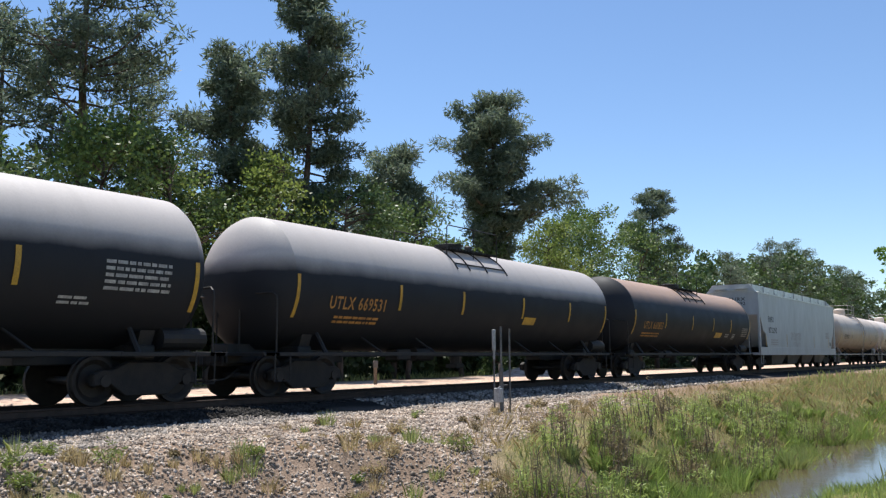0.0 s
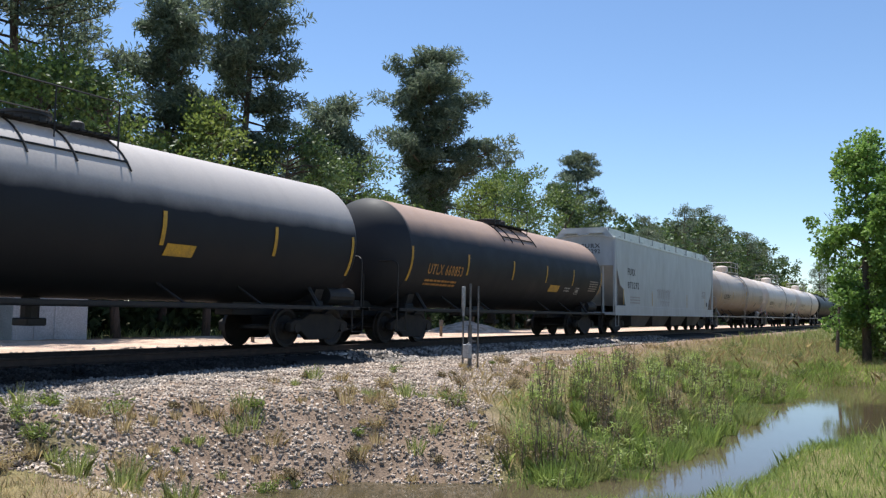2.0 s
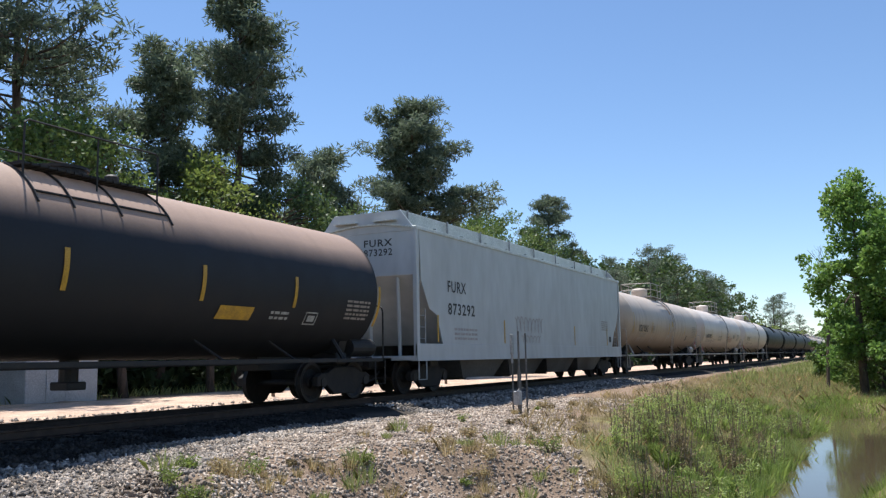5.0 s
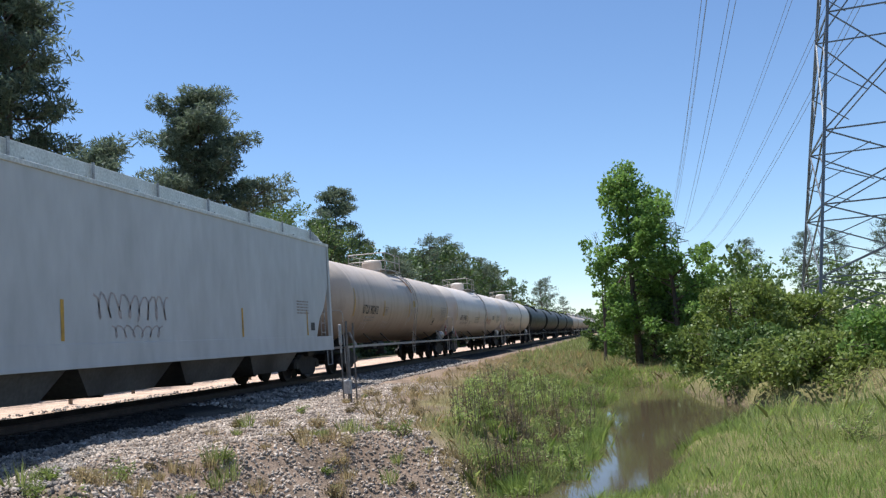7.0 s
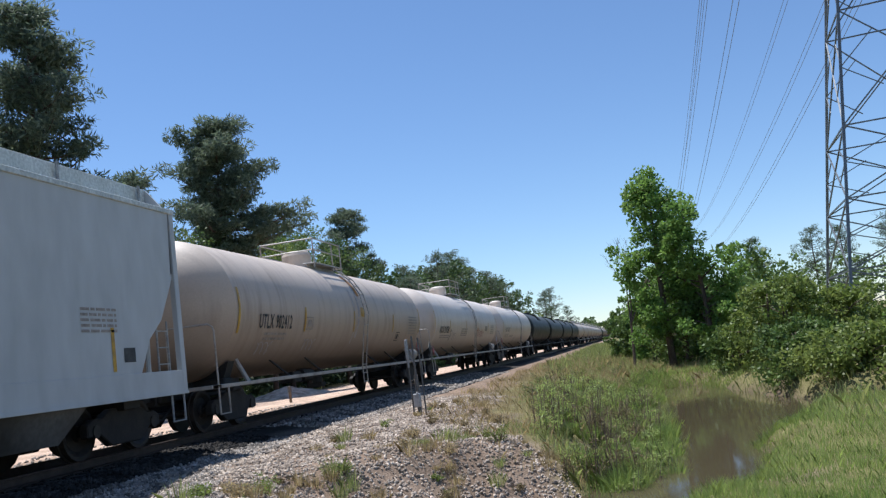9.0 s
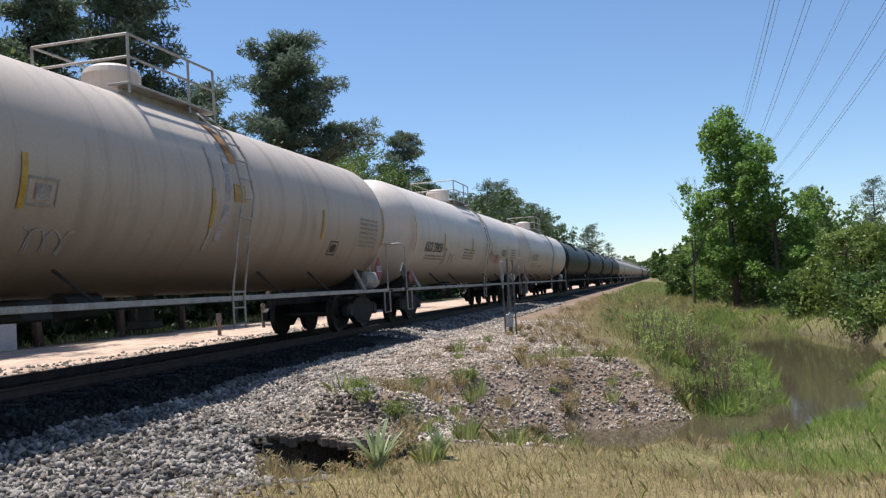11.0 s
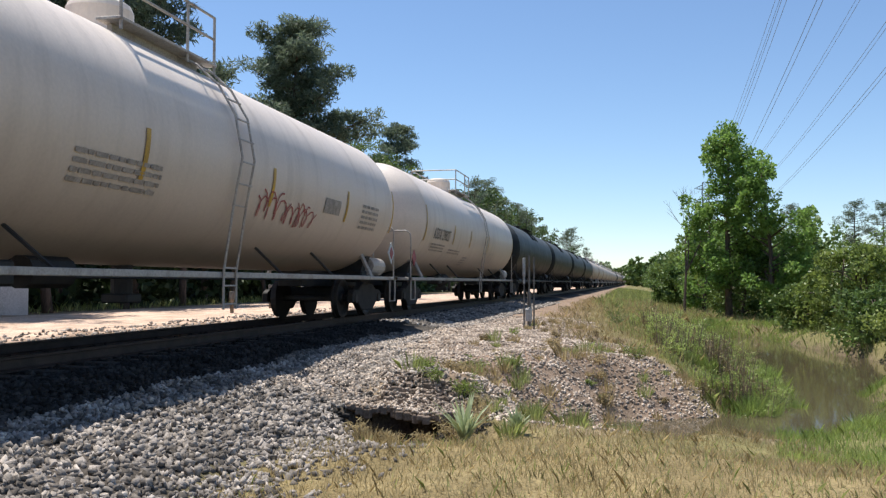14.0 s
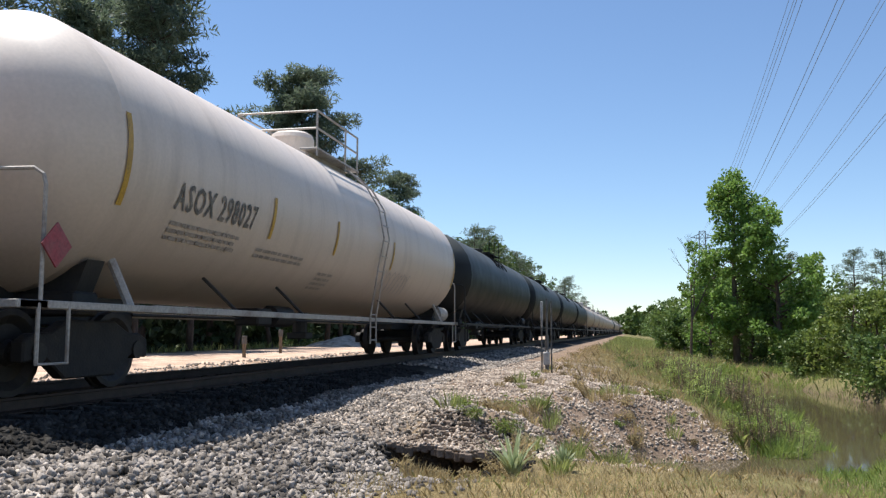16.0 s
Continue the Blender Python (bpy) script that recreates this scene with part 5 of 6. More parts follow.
def lay_stones():
    rng = np.random.default_rng(21)
    bed = tagged(new("ballast"), "crushed grey stone ballast heaped along the track", "ballast", kind="structure")
    inhole = lambda x, y: np.hypot((x - 4.8) / 0.85, (y - 4.7) / 0.75) < 1.0
    p = scatter(rng, 27000, 1.3, 5.5, -1.5, 14, lambda x, y, r: (~inhole(x, y)) & (r < 1.1 - 1.05 * step(4.2, 5.5, x + 0.4 * bump2(x, y, 1.9, 1))) & (x < np.interp(y, [5, 9], [5.6, 3.3]) + 0.4 * bump2(x, y, 1.2)))
    # stones where the train's shadow falls get the darker colour
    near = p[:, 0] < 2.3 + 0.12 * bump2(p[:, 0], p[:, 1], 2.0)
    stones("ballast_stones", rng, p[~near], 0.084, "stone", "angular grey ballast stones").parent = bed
    stones("ballast_stones", rng, p[near], 0.078, "stone_dark", "ballast stones beside the rail, darkened for the train's shade").parent = bed
    p = scatter(rng, 8000, 1.0, 3.3, 16, 45, lambda x, y, r: r < 1.2 - (y - 16) / 50)
    stones("ballast_stones", rng, p, 0.12, "stone", "angular grey ballast stones").parent = bed
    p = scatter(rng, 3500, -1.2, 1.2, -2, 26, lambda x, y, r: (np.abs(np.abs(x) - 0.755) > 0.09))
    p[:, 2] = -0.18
    stones("ballast_stones", rng, p, 0.085, "stone_dark", "ballast stones between the sleepers, darkened for the train's shade").parent = bed
    p = scatter(rng, 2500, -4.2, -1.2, -2, 30, lambda x, y, r: r < 0.9)
    stones("ballast_stones", rng, p, 0.1, "stone", "grey ballast stones").parent = bed
    edge = lambda y: np.interp(y, [-20, 5, 9, 11, 15, 30, 150], [4.6, 7.6, 9.2, 8.4, 6.4, 5.3, 4.4])
    p = scatter(rng, 46000, 2.7, 9.6, 5.0, 24, lambda x, y, r: (x < edge(y) + 0.9 * bump2(x, y, 1.1, 3)) & (r < 0.35 + step(0.0, 0.9, ditch_off(x, y))) & (~inhole(x, y)) & (r < 1.15 - (y - 5) / 28) & (r < 1.3 - 0.8 * step(0.15, 0.75, bump2(x, y, 1.25, 9.0))))
    stones("gravel", rng, p, 0.066, "pebble", "pale pinkish gravel spread on the bank").parent = bed
    # stones nearest the walk, one by one
    kinds = []
    for _ in range(12):
        me = np_mesh("stone", stone_mesh(rng) * 0.045, BOX_F, M["stone_one"])
        kinds.append(me)
    q = scatter(rng, 300, 2.6, 4.6, 0.2, 5.0, lambda x, y, r: ~inhole(x, y))
    for x, y, z in q:
        ob = new("stone", kinds[rng.integers(0, 12)])
        ob.parent, ob.location, ob.rotation_euler = bed, (x, y, z + 0.03), rng.uniform(0, 6.28, 3)


def gravel_ledge():
    """The crust of gravel left hanging over the washed-out hollow, with stones on it."""
    rng = np.random.default_rng(31)
    root = tagged(new("gravel_ledge"), "crust of gravel overhanging a washed-out hollow", "ledge", kind="structure")
    over = lambda x, y: (np.hypot((x - 4.8) / 0.95, (y - 4.7) / 0.9) < 1) & (y > 4.95 + 0.16 * bump2(x, y, 4.3, 1.0))
    xs, ys = np.arange(3.4, 6.4, 0.07), np.arange(4.6, 6.2, 0.07)
    bm = bmesh.new()
    for i, x in enumerate(xs):
        for y in ys:
            if over(x + 0.035, y + 0.035):
                z = float(ground_z(x + 0.035, y + 0.035, False)) + 0.03
                jx, jy = rng.uniform(-0.02, 0.02, 2)
                box(bm, x - 0.012 + jx, x + 0.082 + jx, y - 0.012 + jy, y + 0.082 + jy, z - rng.uniform(0.06, 0.13), z + rng.uniform(-0.015, 0.012), 0.012)
    part("crust", bm, M["crust"], root)
    p = scatter(rng, 5600, 3.4, 6.4, 3.3, 6.2, lambda x, y, r: over(x, y))
    p[:, 2] = ground_z(p[:, 0], p[:, 1], False) + 0.045
    stones("stone_cover", rng, p, 0.06, "pebble", "loose gravel on the crust").parent = root
    # rubble takes the shade-darkened stone colour
    p = scatter(rng, 360, 3.9, 5.9, 4.0, 5.6, lambda x, y, r: r < 0.8)
    stones("rubble", rng, p, 0.10, "stone_dark", "rubble in the hollow, darkened for its shade").parent = root


def grass_tuft(seed, at, h, n, material, label):
    """One arching tuft of grass."""
    rng = np.random.default_rng(seed)
    a, t = rng.uniform(0, 6.283, n), rng.uniform(0.0, 0.7, n)
    ln = h * rng.uniform(0.55, 1.1, n)
    d = np.stack([np.cos(a), np.sin(a), 0 * a], 1)
    b = rng.uniform(0, 6.283, n)
    s = np.stack([np.cos(b), np.sin(b), 0 * a], 1) * 0.0035
    up = np.array([0, 0, 1.0])
    root = d * (0.4 * h * rng.uniform(0, 1, n))[:, None] - up * 0.04
    mid = root + d * (ln * t * 0.35)[:, None] + up * (ln * 0.6 * (1 - 0.2 * t))[:, None]
    tip = root + d * (ln * t * 0.95)[:, None] + up * (ln * (1 - 0.55 * t * t))[:, None]
    v = np.stack([root - s, root + s, mid + s, tip, mid - s], 1).reshape(-1, 3)
    ob = tagged(new("grass_tuft", np_mesh("grass_tuft", v, np.arange(5 * n).reshape(n, 5), M[material])), label, "grass", group="grass tufts on the bank")
    ob.matrix_basis = pose(*at)


# ---------- wayside things ----------
def trackside_mast(at):
    root = tagged(new("trackside_mast"), "grey steel trackside mast with a junction box and bracket", "signal mast")
    bm = bmesh.new()
    tube(bm, [(0, 0, -0.3), (0, 0, 1.95)], 0.026, 8)
    part("pole", bm, M["mastgrey"], root)
    bm = bmesh.new()
    tube(bm, [(0, 0, -0.3), (0, 0, 1.0)], 0.05, 8)
    part("pole_sleeve", bm, M["mastgrey"], root)
    for y, z in ((-0.11, 1.45), (0.21, 1.9)):
        bm = bmesh.new()
        tube(bm, [(-0.12 if y < 0 else 0.1, y, -0.3), (-0.12 if y < 0 else 0.1, y, z)], 0.022, 6)
        part("rod", bm, M["mastgrey"], root)
    bm = bmesh.new()
    box(bm, -0.155, -0.085, -0.15, -0.07, 1.40, 1.88, 0.012)
    tube(bm, [(-0.12, -0.11, 1.2), (-0.12, -0.11, 1.45)], 0.028, 6)
    part("sign_plate", bm, M["frame_grey"], root, "narrow pale signal box")
    bm = bmesh.new()
    box(bm, -0.08, 0.08, -0.21, -0.05, 0.24, 0.56, 0.015)
    tube(bm, [(0, -0.13, 0.1), (0, -0.13, -0.3)], 0.035, 8)
    part("junction_box", bm, M["plate"], root, "pale grey junction box")
    bm = bmesh.new()
    tube(bm, [(0, -0.13, 0.42), (0, -0.10, 0.55), (0.02, 0.02, 0.62)], 0.03, 6)
    tube(bm, [(0.02, 0.02, 0.62), (0.02, 0.23, 0.62)], 0.014, 5)
    part("conduit", bm, M["mastgrey"], root)
    root.matrix_basis = pose(*at)


def pylon(at, height, half, waist, label, turn=0.0, thick=1.0):
    """A lattice transmission tower with three pairs of arms."""
    root = tagged(new("transmission_tower"), label, "pylon", group="transmission towers")
    top = 1.0
    wz = height * 0.62

    def hw(z):
        return half + (waist - half) * z / wz if z < wz else waist + (top - waist) * (z - wz) / (height - wz)
    levels = [0, 3.2, 6.15, 9.25, 14.4, 18.8, wz]
    z = wz
    while z < height - 1.5:
        z += 2.3
        levels.append(z)
    for sx in (-1, 1):
        for sy in (-1, 1):
            bm = bmesh.new()
            tube(bm, [(sx * hw(z), sy * hw(z), z) for z in levels], 0.085 * thick, 4)
            part("leg", bm, M["galv"], root)
    for i, (z0, z1) in enumerate(zip(levels, levels[1:])):
        for ax in range(2):
            for s in (-1, 1):
                bm = bmesh.new()
                a, b = hw(z0), hw(z1)

                def pt(u, z, h):
                    return (s * h, u, z) if ax == 0 else (u, s * h, z)
                zm = (z0 + z1) / 2
                hm = (a + b) / 2
                r = 0.042 * thick
                tube(bm, [pt(-a, z0, a), pt(b, z1, b)], r, 4)
                tube(bm, [pt(a, z0, a), pt(-b, z1, b)], r, 4)
                tube(bm, [pt(-b, z1, b), pt(b, z1, b)], r, 4)
                if i < 6:
                    cz = z0 + (z1 - z0) * a / (a + b)
                    hc = hw(cz)
                    for u in (-1, 1):
                        tube(bm, [pt(u * hw(zm), zm, hw(zm)), pt(u * hc * 0.45, (z0 + cz) / 2 + 0.25 * (z1 - z0) * 0, hw((z0 + cz) / 2))], r * 0.7, 4)
                        tube(bm, [pt(u * hw(zm), zm, hw(zm)), pt(u * hc * 0.42, (z1 + cz) / 2, hw((z1 + cz) / 2))], r * 0.7, 4)
                part("bracing_panel", bm, M["galv"], root)
    ends = []
    for k, (z, reach) in enumerate(((wz + 2.0, 4.0), (wz + 6.8, 4.7), (wz + 11.4, 3.7))):
        for s in (-1, 1):
            bm = bmesh.new()
            h0 = hw(z)
            for sy in (-1, 1):
                tube(bm, [(s * h0, sy * h0, z), (s * reach, 0, z + 0.35)], 0.06 * thick, 4)
                tube(bm, [(s * h0, sy * h0, z + 1.5), (s * reach, 0, z + 0.35)], 0.05 * thick, 4)
                for f in (0.3, 0.6):
                    tube(bm, [(s * (h0 + (reach - h0) * f), sy * h0 * (1 - f), z + 0.35 * f), (s * (h0 + (reach - h0) * f), sy * h0 * (1 - f), z + 1.5 - 1.15 * f)], 0.03 * thick, 4)
            part("cross_arm", bm, M["galv"], root)
            bm = bmesh.new()
            for j in range(12):
                lathe_z(bm, [(z + 0.3 - 0.15 * j - 0.06, 0.13), (z + 0.3 - 0.15 * j, 0.04)], s * reach, 0, 8)
            part("insulator", bm, M["glaze"], root)
            ends.append((s * reach, z - 1.6))
    root.matrix_basis = pose(*at, 0, 0, turn)
    return root, ends


def cable(a, b, sag, label="bundled overhead power cable"):
    a, b = Vector(a), Vector(b)
    root = tagged(new("power_cable"), label, "cable", group="overhead cables")
    for d in (-0.2, 0.2):
        bm = bmesh.new()
        pts = []
        for k in range(33):
            f = k / 32
            pts.append(a.lerp(b, f) + Vector((d, 0, -4 * sag * f * (1 - f))))
        tube(bm, pts, 0.022, 4)
        part("conductor", bm, M["wire"], root)


def equipment_cabin(at):
    root = tagged(new("equipment_cabin"), "low pale grey steel equipment cabin on a sandy track", "cabin")
    bm = bmesh.new()
    box(bm, -1.0, 1.0, -1.5, 1.5, 0.0, 1.75, 0.02)
    part("body", bm, M["boxgrey"], root)
    bm = bmesh.new()
    box(bm, -1.08, 1.08, -1.58, 1.58, 1.75, 1.86, 0.02)
    part("roof", bm, M["boxgrey"], root)
    bm = bmesh.new()
    for y in (-0.7, 0.1):
        box(bm, 1.0, 1.025, y, y + 0.72, 0.12, 1.6, 0.008)
    part("door", bm, M["boxgrey"], root)
    bm = bmesh.new()
    box(bm, -1.1, 1.1, -1.6, 1.6, -0.25, 0.02, 0.02)
    part("plinth", bm, M["frame_grey"], root)
    root.matrix_basis = pose(*at)


def gravel_heap(at):
    rng = np.random.default_rng(5)
    bm = bmesh.new()
    bmesh.ops.create_grid(bm, x_segments=24, y_segments=24, size=1)
    for v in bm.verts:
        r = v.co.length
        v.co.z = max(0, 1 - r * 1.02) * 0.7 + 0.05 * rng.uniform(-1, 1) * (r < 0.95) - 0.06
        v.co.x *= 2.6
        v.co.y *= 3.6
    ob = tagged(new("earth_mound", finish("earth_mound", bm, M["pebble"])), "low pale mound of earth behind the track", "mound")
    ob.matrix_basis = pose(*at)


def marker_post(at, h):
    root = tagged(new("marker_post"), "short weathered post beside the sandy track", "post", group="marker posts")
    bm = bmesh.new()
    box(bm, -0.05, 0.05, -0.05, 0.05, -0.3, h, 0.01)
    part("shaft", bm, M["weed"], root)
    bm = bmesh.new()
    box(bm, -0.06, 0.06, -0.09, 0.09, h - 0.25, h + 0.02, 0.01)
    part("cap", bm, M["mastgrey"], root)
    root.matrix_basis = pose(*at)


def bare_tree(seed, h, at, label):
    rnd = random.Random(seed)
    root = tagged(new("bare_tree"), label, "tree")
    bm = bmesh.new()

    def grow(p, d, ln, r, depth):
        q = p + d * ln
        tube(bm, [p, p.lerp(q, 0.5) + Vector((rnd.uniform(-.1, .1), rnd.uniform(-.1, .1), 0)) * ln * 0.4, q], r, 5, r * 0.6)
        if depth:
            for k in range(rnd.choice((2, 3))):
                e = (d + Vector((rnd.uniform(-.75, .75), rnd.uniform(-.75, .75), rnd.uniform(-.1, .6)))).normalized()
                grow(q, e, ln * rnd.uniform(0.6, 0.8), r * 0.55, depth - 1)
    grow(Vector((0, 0, -0.3)), Vector((0.05, 0, 1)).normalized(), h * 0.38, 0.012 * h + 0.02, 5)
    part("trunk", bm, M["bark"], root)
    root.matrix_basis = pose(*at)
    return root


# ---------- build the place ----------
build_ground()
build_track()
CAB = (-14.0, 19.1, -0.42)
equipment_cabin(CAB)
gravel_heap((-10.5, 46.0, -0.2))
for px, py, ph in ((-5.8, 21.5, 0.7), (-6.4, 26.0, 0.9), (-5.0, 33.0, 0.7)):
    marker_post((px, py, float(ground_z(px, py))), ph)
trackside_mast((4.85, 16.9, float(ground_z(4.85, 16.9))))

PINE = "tall dark pine with an irregular open crown"
pine(1, 21.0, 0.46, 4.4, (-16.6, 19.5, -0.8), PINE, 5, 52)
pine(2, 16.8, 0.48, 2.9, (-17.6, 28.2, -0.8), PINE, 6, 52)
pine(3, 21.2, 0.34, 3.3, (-16.6, 32.6, -0.8), "tall broad-crowned dark pine", 9, 46)
pine(4, 14.0, 0.36, 3.2, (-17.0, 40.5, -0.8), "younger pine with upswept limbs", 5, 52)
BOUGHS = [(0.55 + 0.031 * k, 137.5 * k, 3.5 * (1 - 0.5 * (k / 13) ** 3)) for k in range(14)]
pine(5, 18.9, 0.44, 2.4, (-14.6, 48.0, -0.8), "lone tall pine, its trunk wrapped in ivy", 6, 50, 0.1, 0.62, (*BOUGHS, (0.62, 8, 5.2), (0.58, 26, 5.0)))
pine(6, 18.6, 0.34, 3.4, (-17.8, 84.5, -0.8), PINE, 6, 50)
pine(7, 20.0, 0.46, 4.2, (-17.0, 9.5, -0.8), PINE, 5, 52)
p8 = pine(8, 19.0, 0.40, 4.2, (-20.0, 14.0, -0.8), PINE, 4, 20)
for k, (x, y, s) in enumerate(((-20.5, 24.5, 0.86), (-24, 20, 0.95), (-22, 46, 0.68), (-21, 92, 0.72), (-17, 108, 0.68), (-19, 114, 0.8), (-17, 127, 0.94), (-18, 141, 1.02), (-19, 158, 1.05), (-17, 178, 0.98), (-19, 205, 1.02), (-16, 300, 1.05), (-18, 345, 1.25), (-14, 380, 0.9))):
    copy_thing(p8, pose(x, y, -0.8, 0, 0, 73 * k) @ Matrix.Scale(s, 4))
GREEN = "bushy green broadleaf tree at the edge of the wood"
for k, (x, y, h, r) in enumerate(((-13.2, 13.0, 10.5, 3.0), (-13.2, 18.0, 12.0, 3.2), (-13.6, 22.5, 12.4, 3.4), (-13.4, 27.0, 12.4, 3.3), (-13.6, 32.0, 11.4, 3.2), (-14.2, 38.0, 10.8, 3.2), (-15, 45.0, 9.8, 3.0), (-15.5, 56.0, 13.2, 3.2), (-16, 61.0, 14.0, 3.2), (-16.4, 65.5, 14.6, 3.4))):
    broadleaf(30 + k, h, r, (x, y, -0.8), GREEN, ("leaves_dark", "leaves", "leaves_dark", "leaves_light")[k % 4], 110, 80, 0.185, 0.36, csize=0.95, lobes=13)
broadleaf(41, 17.0, 5.0, (-17.0, 70.0, -0.8), "broad green hardwood behind the line", "leaves", 120, 80, 0.26, 0.12, csize=1.15, lobes=14)
broadleaf(42, 16.5, 5.0, (-17.0, 78.0, -0.8), "broad green hardwood behind the line", "leaves_dark", 110, 76, 0.26, 0.12, csize=1.15, lobes=14)
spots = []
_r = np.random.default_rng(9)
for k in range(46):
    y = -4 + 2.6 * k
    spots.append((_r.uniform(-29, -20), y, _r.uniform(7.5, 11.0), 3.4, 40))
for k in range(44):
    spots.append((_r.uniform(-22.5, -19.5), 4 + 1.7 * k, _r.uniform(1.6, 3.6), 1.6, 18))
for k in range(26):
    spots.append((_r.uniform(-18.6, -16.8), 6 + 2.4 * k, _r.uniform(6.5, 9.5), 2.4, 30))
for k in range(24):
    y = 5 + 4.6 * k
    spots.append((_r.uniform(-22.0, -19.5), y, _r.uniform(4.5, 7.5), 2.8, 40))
woods(3, spots, "leaves_shaded", 0.62, 13, "dense undergrowth of the wood behind the line, darkened for shade")
spots = []
for k in range(42):
    y = 102 + 3.0 * k
    spots.append((_r.uniform(-26, -16), y, float(np.interp(y, [100, 114, 134, 174, 228], [11.5, 14.0, 17.0, 18.6, 16.5])) + _r.uniform(-1.2, 1.0), 4.4, 58))
for k in range(50):
    y = 225 + 12 * k
    spots.append((_r.uniform(-26, -9), y, _r.uniform(8, 13), 4.5, 24))
woods(4, spots, "leaves_dark", 0.62, 22, "distant dark line of trees beside the railway")
spots += [(-70 + 5.0 * k, _r.uniform(640, 760), _r.uniform(13, 19), 7.0, 34) for k in range(40)]
spots += [(5.5 + 1.9 * k, _r.uniform(330, 430), _r.uniform(7, 12), 3.6, 30) for k in range(16)]
woods(7, spots[-56:], "leaves", 1.9, 18, "tree line closing the far end of the railway")
spots = [(-11, 190 + 16 * k, _r.uniform(6, 9), 4.0, 30) for k in range(12)]
woods(5, spots, "leaves_light", 0.7, 26, "light green scrub far along the line")

# the right-hand side: hardwoods over the ditch, bushes, tower, woods behind
broadleaf(60, 11.0, 1.7, (11.9, 37.9, -0.9), "tall leafy green tree standing over the ditch", "leaves_fresh", 130, 110, 0.18, 0.18, csize=0.58, lobes=15)
broadleaf(61, 8.5, 1.8, (13.7, 36.6, -0.9), "dense leafy green tree standing over the ditch", "leaves_fresh", 120, 100, 0.18, 0.1, csize=0.6, lobes=13)
broadleaf(66, 4.6, 1.5, (12.5, 38.6, -0.9), "dense leafy tree at the foot of a taller one", "leaves", 80, 80, 0.18, 0.02, csize=0.6, lobes=9)
broadleaf(62, 6.4, 1.3, (11.3, 46.0, -0.9), "slim leafy tree beside the line", "leaves_fresh", 80, 80, 0.18, 0.1, csize=0.5, lobes=10)
broadleaf(63, 6.0, 2.0, (12.4, 56.0, -0.9), "leafy tree beside the line", "leaves", 80, 80, 0.22, 0.05, csize=0.65, lobes=10)
bare_tree(64, 7.0, (10.2, 45.0, -0.9), "thin half-dead tree with bare twigs")
BUSH = "sprawling green bush overhanging the muddy water"
for k, (x, y, h, r, mt, lf) in enumerate(((16.1, 21.4, 1.6, 1.6, "leaves_light", 0.12), (17.8, 21.0, 1.8, 1.6, "leaves_fresh", 0.12), (15.0, 24.5, 1.9, 1.6, "leaves", 0.13), (18.6, 19.0, 0.9, 1.1, "leaves", 0.11), (15.8, 29.0, 3.7, 2.0, "leaves_light", 0.14), (17.4, 31.0, 2.7, 1.9, "leaves_light", 0.15), (14.2, 31.5, 2.2, 1.5, "leaves", 0.14), (19.4, 26.5, 0.9, 1.1, "leaves", 0.13), (21.5, 24.0, 0.8, 1.1, "leaves_light", 0.13), (24.5, 28.0, 0.9, 1.2, "leaves", 0.14), (12.4, 50.0, 3.4, 2.0, "leaves_light", 0.17), (10.2, 60.0, 3.6, 1.8, "leaves", 0.2), (19.5, 16.0, 0.9, 1.1, "leaves", 0.11))):
    broadleaf(70 + k, h, r, (x, y, float(ground_z(x, y)) - 0.1), BUSH if k < 4 else "dense green bush in the rough ground", mt, 90, 80, lf * 1.1, 0.02, "bushes", "bush", 4, 0.42)
spots = []
for k in range(34):
    spots.append((_r.uniform(11.5, 19), 60 + 5.5 * k + 0.12 * k * k, _r.uniform(5.0, 8.0), 3.0, 30))
for k in range(40):
    spots.append((18 + 2.6 * k + _r.uniform(-2, 2), _r.uniform(92, 120), _r.uniform(6.5, 9.5), 4.0, 30))
for k in range(22):
    spots.append((_r.uniform(15, 58), _r.uniform(54, 84), _r.uniform(3.5, 6.0), 3.0, 26))
woods(6, spots, "leaves", 0.46, 22, "green scrub and woods beyond the power line")
for k, (x, y, s) in enumerate(((38, 112, 0.62), (46, 118, 0.7), (33, 105, 0.6), (58, 116, 0.66), (30, 130, 0.7))):
    copy_thing(p8, pose(x, y, -0.8, 0, 0, 51 * k) @ Matrix.Scale(s, 4))
bare_tree(65, 11.0, (40.0, 98.0, -0.8), "gaunt half-bare tree above the woods")

tower, ends = pylon((23.38, 37.05, -0.9), 36.0, 4.35, 1.05, "galvanised lattice transmission tower in rough grass", -6)
far, _ = pylon((31.0, 300.0, -0.9), 36.0, 3.6, 1.15, "distant lattice transmission tower", 0, 1.6)
for ex, ez in ends:
    cable((23.38 + ex, 37.05, ez - 0.9), (31.0 + ex, 300.0, ez - 0.9), 6.0)
    cable((23.38 + ex, 37.05, ez - 0.9), (14.0 + ex, -227.0, ez - 0.9), 6.0)

